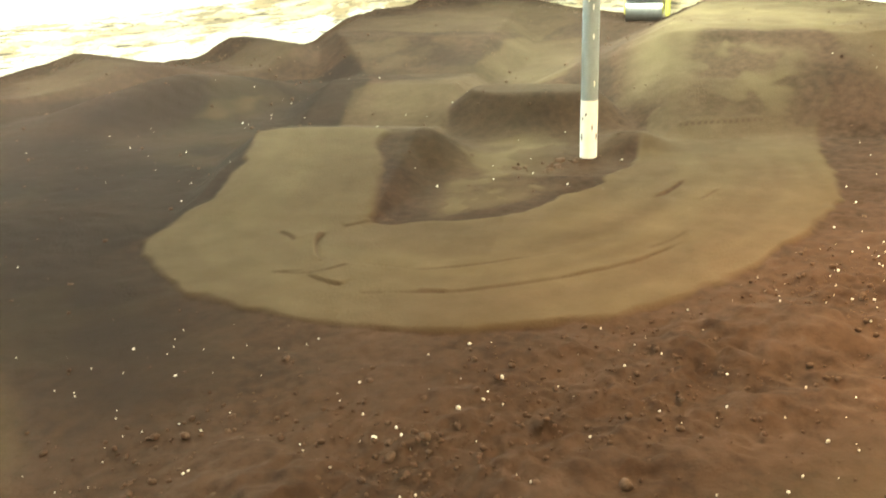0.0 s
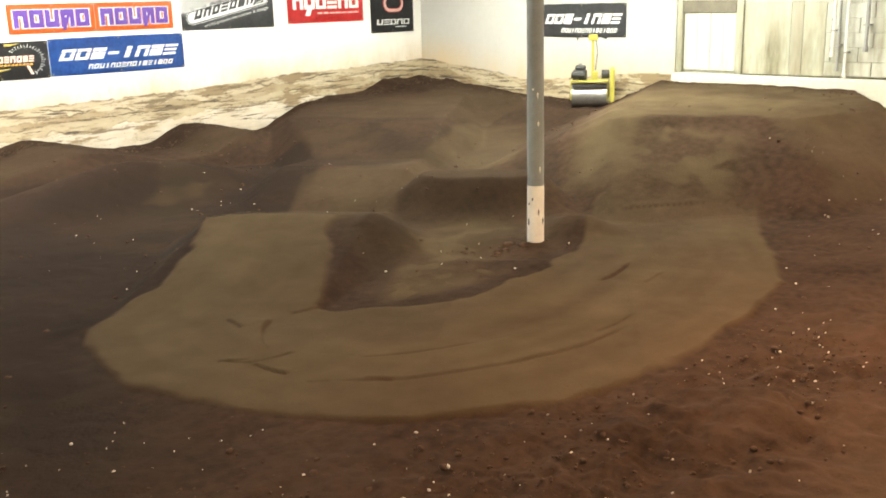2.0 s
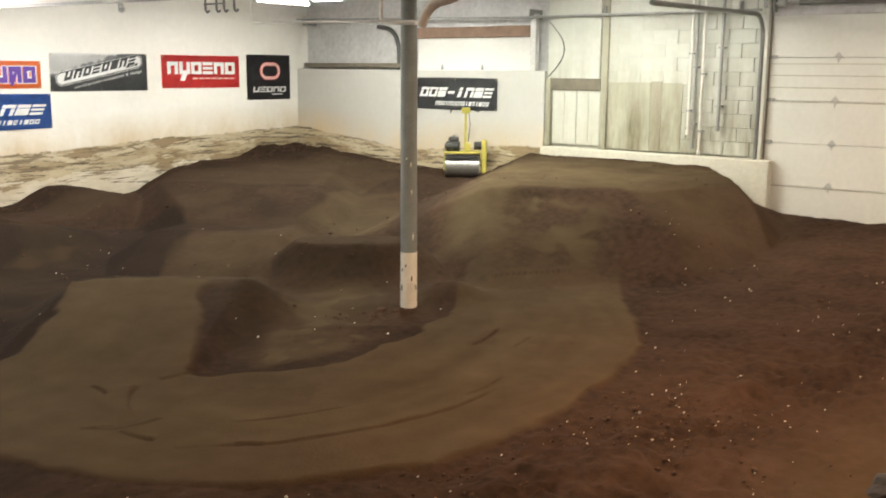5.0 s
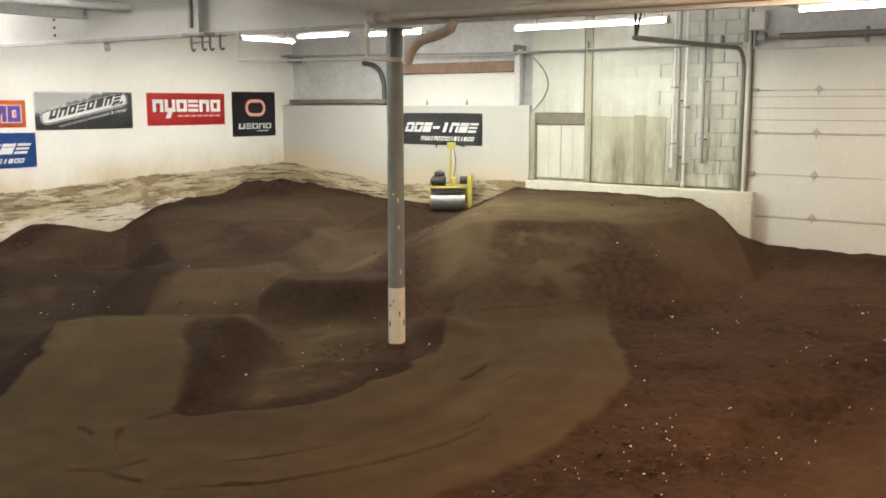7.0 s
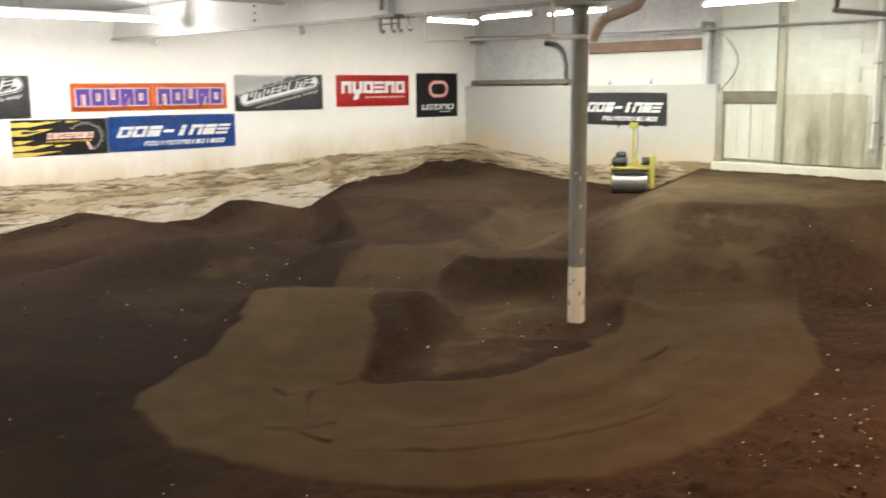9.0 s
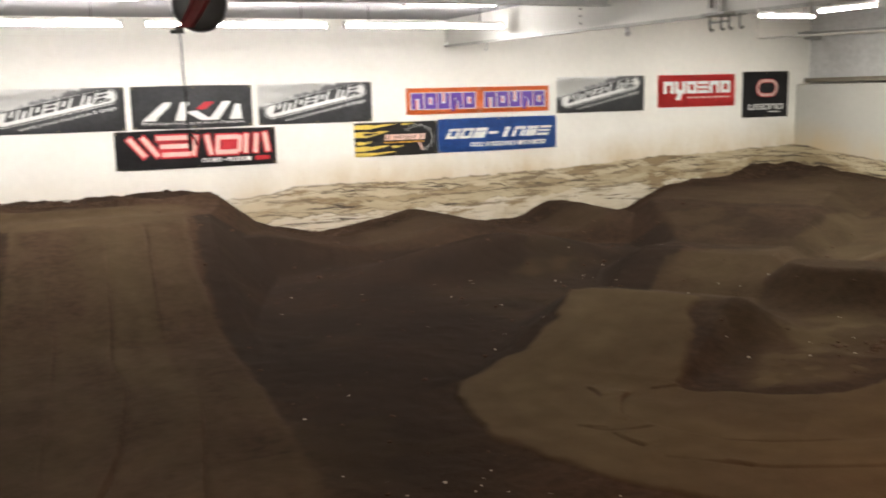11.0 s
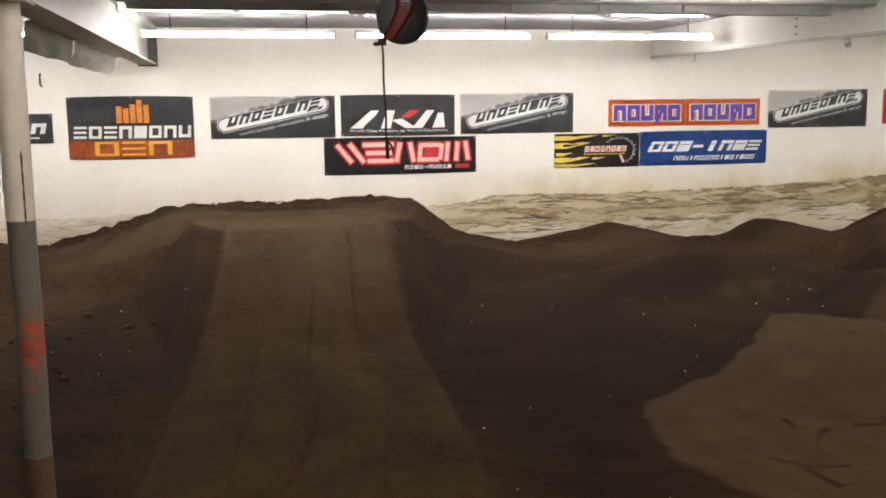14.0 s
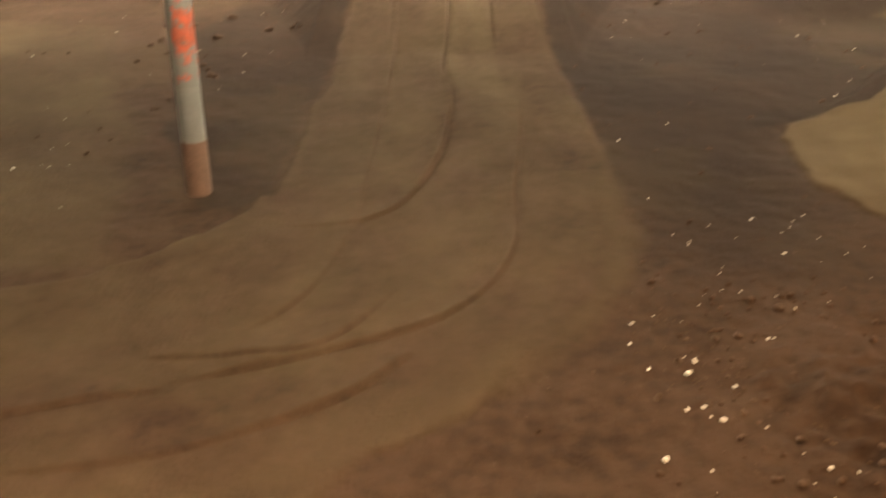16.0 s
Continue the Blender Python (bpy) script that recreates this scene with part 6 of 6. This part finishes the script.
    part("hook_end", pipe_run(bmesh.new(), [(-0.128, -0.02, -0.92), (-0.09, -0.02, -0.97), (-0.085, -0.02, -1.02)], 0.008, 8), rubber, plug)


cord_reel()

# small hook on the long wall, and nail marks
hk2 = thing("wall_hook", "small rusty hook in the long wall", "hook", (-2.75, WALL_Y, 2.78))
part("shank", pipe_run(bmesh.new(), [(0, 0.0, 0.1), (0, -0.06, 0.08), (0, -0.06, -0.06), (0.03, -0.06, -0.08)], 0.012, 8), dark_metal, hk2)



def crumple(name, at, size, m, seed, squash, lab, cat, spike=None):
    """A crumpled light thing lying on the soil."""
    bm = bmesh.new()
    bmesh.ops.create_icosphere(bm, subdivisions=3, radius=1.0)
    for v in bm.verts:
        k = 1 + 0.45 * noise.noise(v.co * 1.7 + Vector((seed, 0, 0))) + 0.28 * abs(noise.noise(v.co * 4.1 + Vector((0, seed, 0))))
        v.co = Vector((v.co.x * k, v.co.y * k * 0.8, max(-0.3, v.co.z * k) * squash)) * size
        if spike and (v.co - Vector(spike)).length < size * 0.75:
            v.co = v.co.lerp(Vector(spike), 0.75 * (1 - (v.co - Vector(spike)).length / (size * 0.75)))
    o = part(name, bm, m)
    o.matrix_basis = pose(at[0], at[1], ground_at(*at) + size * 0.2 * squash)
    return tagged(o, lab, cat)


lump_black = mat("lump_black", (0.010, 0.009, 0.009), rough=0.9, vary=0.3, scale=12, bump=0.3, bump_scale=30)
paper_white = mat("paper_white", (0.62, 0.58, 0.52), rough=0.8, vary=0.1, scale=30)
# unidentified dark object, given a made-up crumpled form and set on the soil
crumple("plastic_sack", (5.55, 1.06), 0.17, lump_black, 3.1, 0.6, "unidentified dark object, shaped as a crumpled lump on the soil", "plastic sack", (-0.26, 0.10, 0.16))
crumple("paper_scrap", (7.09, 2.54), 0.035, paper_white, 7.7, 0.6, "crumpled pale paper scrap lying on the soil", "paper scrap")


# ---- loose soil: clods and pale grit ----
def clod_mesh(rng, seed):
    bm = bmesh.new()
    bmesh.ops.create_icosphere(bm, subdivisions=2, radius=1.0)
    for v in bm.verts:
        k = 1 + 0.35 * noise.noise(v.co * 1.3 + Vector((seed, 0, 0))) + 0.15 * noise.noise(v.co * 3.1 + Vector((0, seed, 0)))
        v.co = Vector((v.co.x * k, v.co.y * k * 0.85, v.co.z * k * 0.65))
    v = np.array([x.co[:] for x in bm.verts])
    f = np.array([[q.index for q in t.verts] for t in bm.faces])
    bm.free()
    return v, f


def scatter(name, spots, m, label, category, shapes_count=6, seed=1):
    """One mesh of many lumps at (x, y, size, sink)."""
    rng = np.random.default_rng(seed)
    kinds = [clod_mesh(rng, s * 3.7 + seed) for s in range(shapes_count)]
    sp = np.array(spots)
    Z = height(sp[:, 0], sp[:, 1])[0]
    V, F, at = [], [], 0
    for i, (x, y, s, sink) in enumerate(sp):
        v, f = kinds[rng.integers(len(kinds))]
        q = Euler(rng.uniform(-0.5, 0.5, 2).tolist() + [rng.uniform(0, 6.28)]).to_matrix()
        w = (v * s) @ np.array(q).T + (x, y, Z[i] + s * sink)
        V.append(w)
        F.append(f + at)
        at += len(v)
    me = bpy.data.meshes.new(name)
    me.from_pydata(np.concatenate(V).tolist(), [], np.concatenate(F).tolist())
    me.polygons.foreach_set("use_smooth", [True] * len(me.polygons))
    me.materials.append(m)
    tagged(new(name, me), label, category, kind="stuff")


rng = np.random.default_rng(5)
clod_soil = mat("clod_soil", (0.072, 0.046, 0.031), rough=0.95, vary=0.35, scale=11, bump=0.5, bump_scale=70)
clod_soil.node_tree.nodes["Principled BSDF"].inputs["Specular IOR Level"].default_value = 0.03
grit_pale = mat("grit_pale", (0.66, 0.62, 0.52), rough=0.8, vary=0.15, scale=30)


def strew(count, draw, rng, mean, spread, least, most, sink, on_packed=0.0):
    """Spots for lumps: places drawn in one go, kept where the soil is loose."""
    x, y = draw(count * 4)
    free = (height(x, y)[1] < -0.08) | (rng.uniform(0, 1, x.size) < on_packed)
    x, y = x[free][:count], y[free][:count]
    size = np.clip(rng.lognormal(mean, spread, x.size), least, most)
    return np.stack([x, y, size, np.full(x.size, sink)], -1)


def near_band(k):
    x = rng.uniform(1.2, 6.5, k)
    return x, np.maximum(0.9, 3.0 - 0.16 * (x - 3) + rng.normal(0, 0.5, k))


def near_heap(k):
    return rng.normal(1.95, 0.5, k), rng.normal(3.3, 0.45, k)


def within(x0, x1, y0, y1):
    return lambda k: (rng.uniform(x0, x1, k), rng.uniform(y0, y1, k))


spots = np.concatenate([
    # rough band beside the packed corner, close to the drivers, and a heap of crumbs
    strew(1300, near_band, rng, -5.0, 0.5, 0.004, 0.024, 0.3),
    strew(260, near_heap, rng, -4.7, 0.5, 0.005, 0.03, 0.3),
    # crest of the berm on the long wall and its left flank
    strew(1500, within(-3.2, 2.8, 13.75, 14.6), rng, -4.5, 0.4, 0.006, 0.022, 0.0),
    # crumbs along the foot of the long wall and of the end wall
    strew(1100, within(2.6, 13.9, 13.95, 14.62), rng, -4.5, 0.4, 0.005, 0.02, 0.0),
    strew(300, within(13.3, 13.95, 8.8, 14.5), rng, -4.2, 0.45, 0.006, 0.035, 0.0),
    strew(90, within(-3.6, -0.9, 6.5, 12.5), rng, -4.6, 0.5, 0.006, 0.035, 0.5),
    strew(16, within(-2.5, -1.1, 8.5, 11.5), rng, -3.3, 0.35, 0.02, 0.06, 0.2),
    # crest of the big table against the end wall
    strew(330, within(13.5, 13.87, 4.4, 8.9), rng, -4.4, 0.4, 0.006, 0.025, 0.0),
    # broken lumps beside the foot of the grey column
    strew(22, lambda k: (rng.normal(6.8, 0.22, k), rng.normal(6.05, 0.14, k)), rng, -3.5, 0.45, 0.015, 0.055, -0.25, 1.0),
    # thin cover elsewhere
    strew(600, within(1.5, 13.5, 2.0, 13.5), rng, -4.5, 0.5, 0.006, 0.04, 0.1),
])
scatter("soil_clods", spots, clod_soil, "scattered brown clods of loose soil", "soil clods", seed=3)

grit = np.concatenate([
    strew(45, within(0.9, 3.2, 1.9, 3.6), rng, -4.9, 0.35, 0.004, 0.016, 0.4),
    strew(210, within(1.0, 6.5, 1.6, 5.2), rng, -5.3, 0.45, 0.002, 0.012, 0.5, 0.1),
    strew(100, within(5.0, 11.0, 1.5, 5.5), rng, -5.3, 0.45, 0.002, 0.012, 0.5, 0.1),
    strew(130, within(-3.5, 8.0, 4.0, 12.0), rng, -5.3, 0.45, 0.002, 0.012, 0.5, 0.1),
])
scatter("pale_grit", grit, grit_pale, "pale grit and paper flecks strewn over the soil", "grit", seed=9)
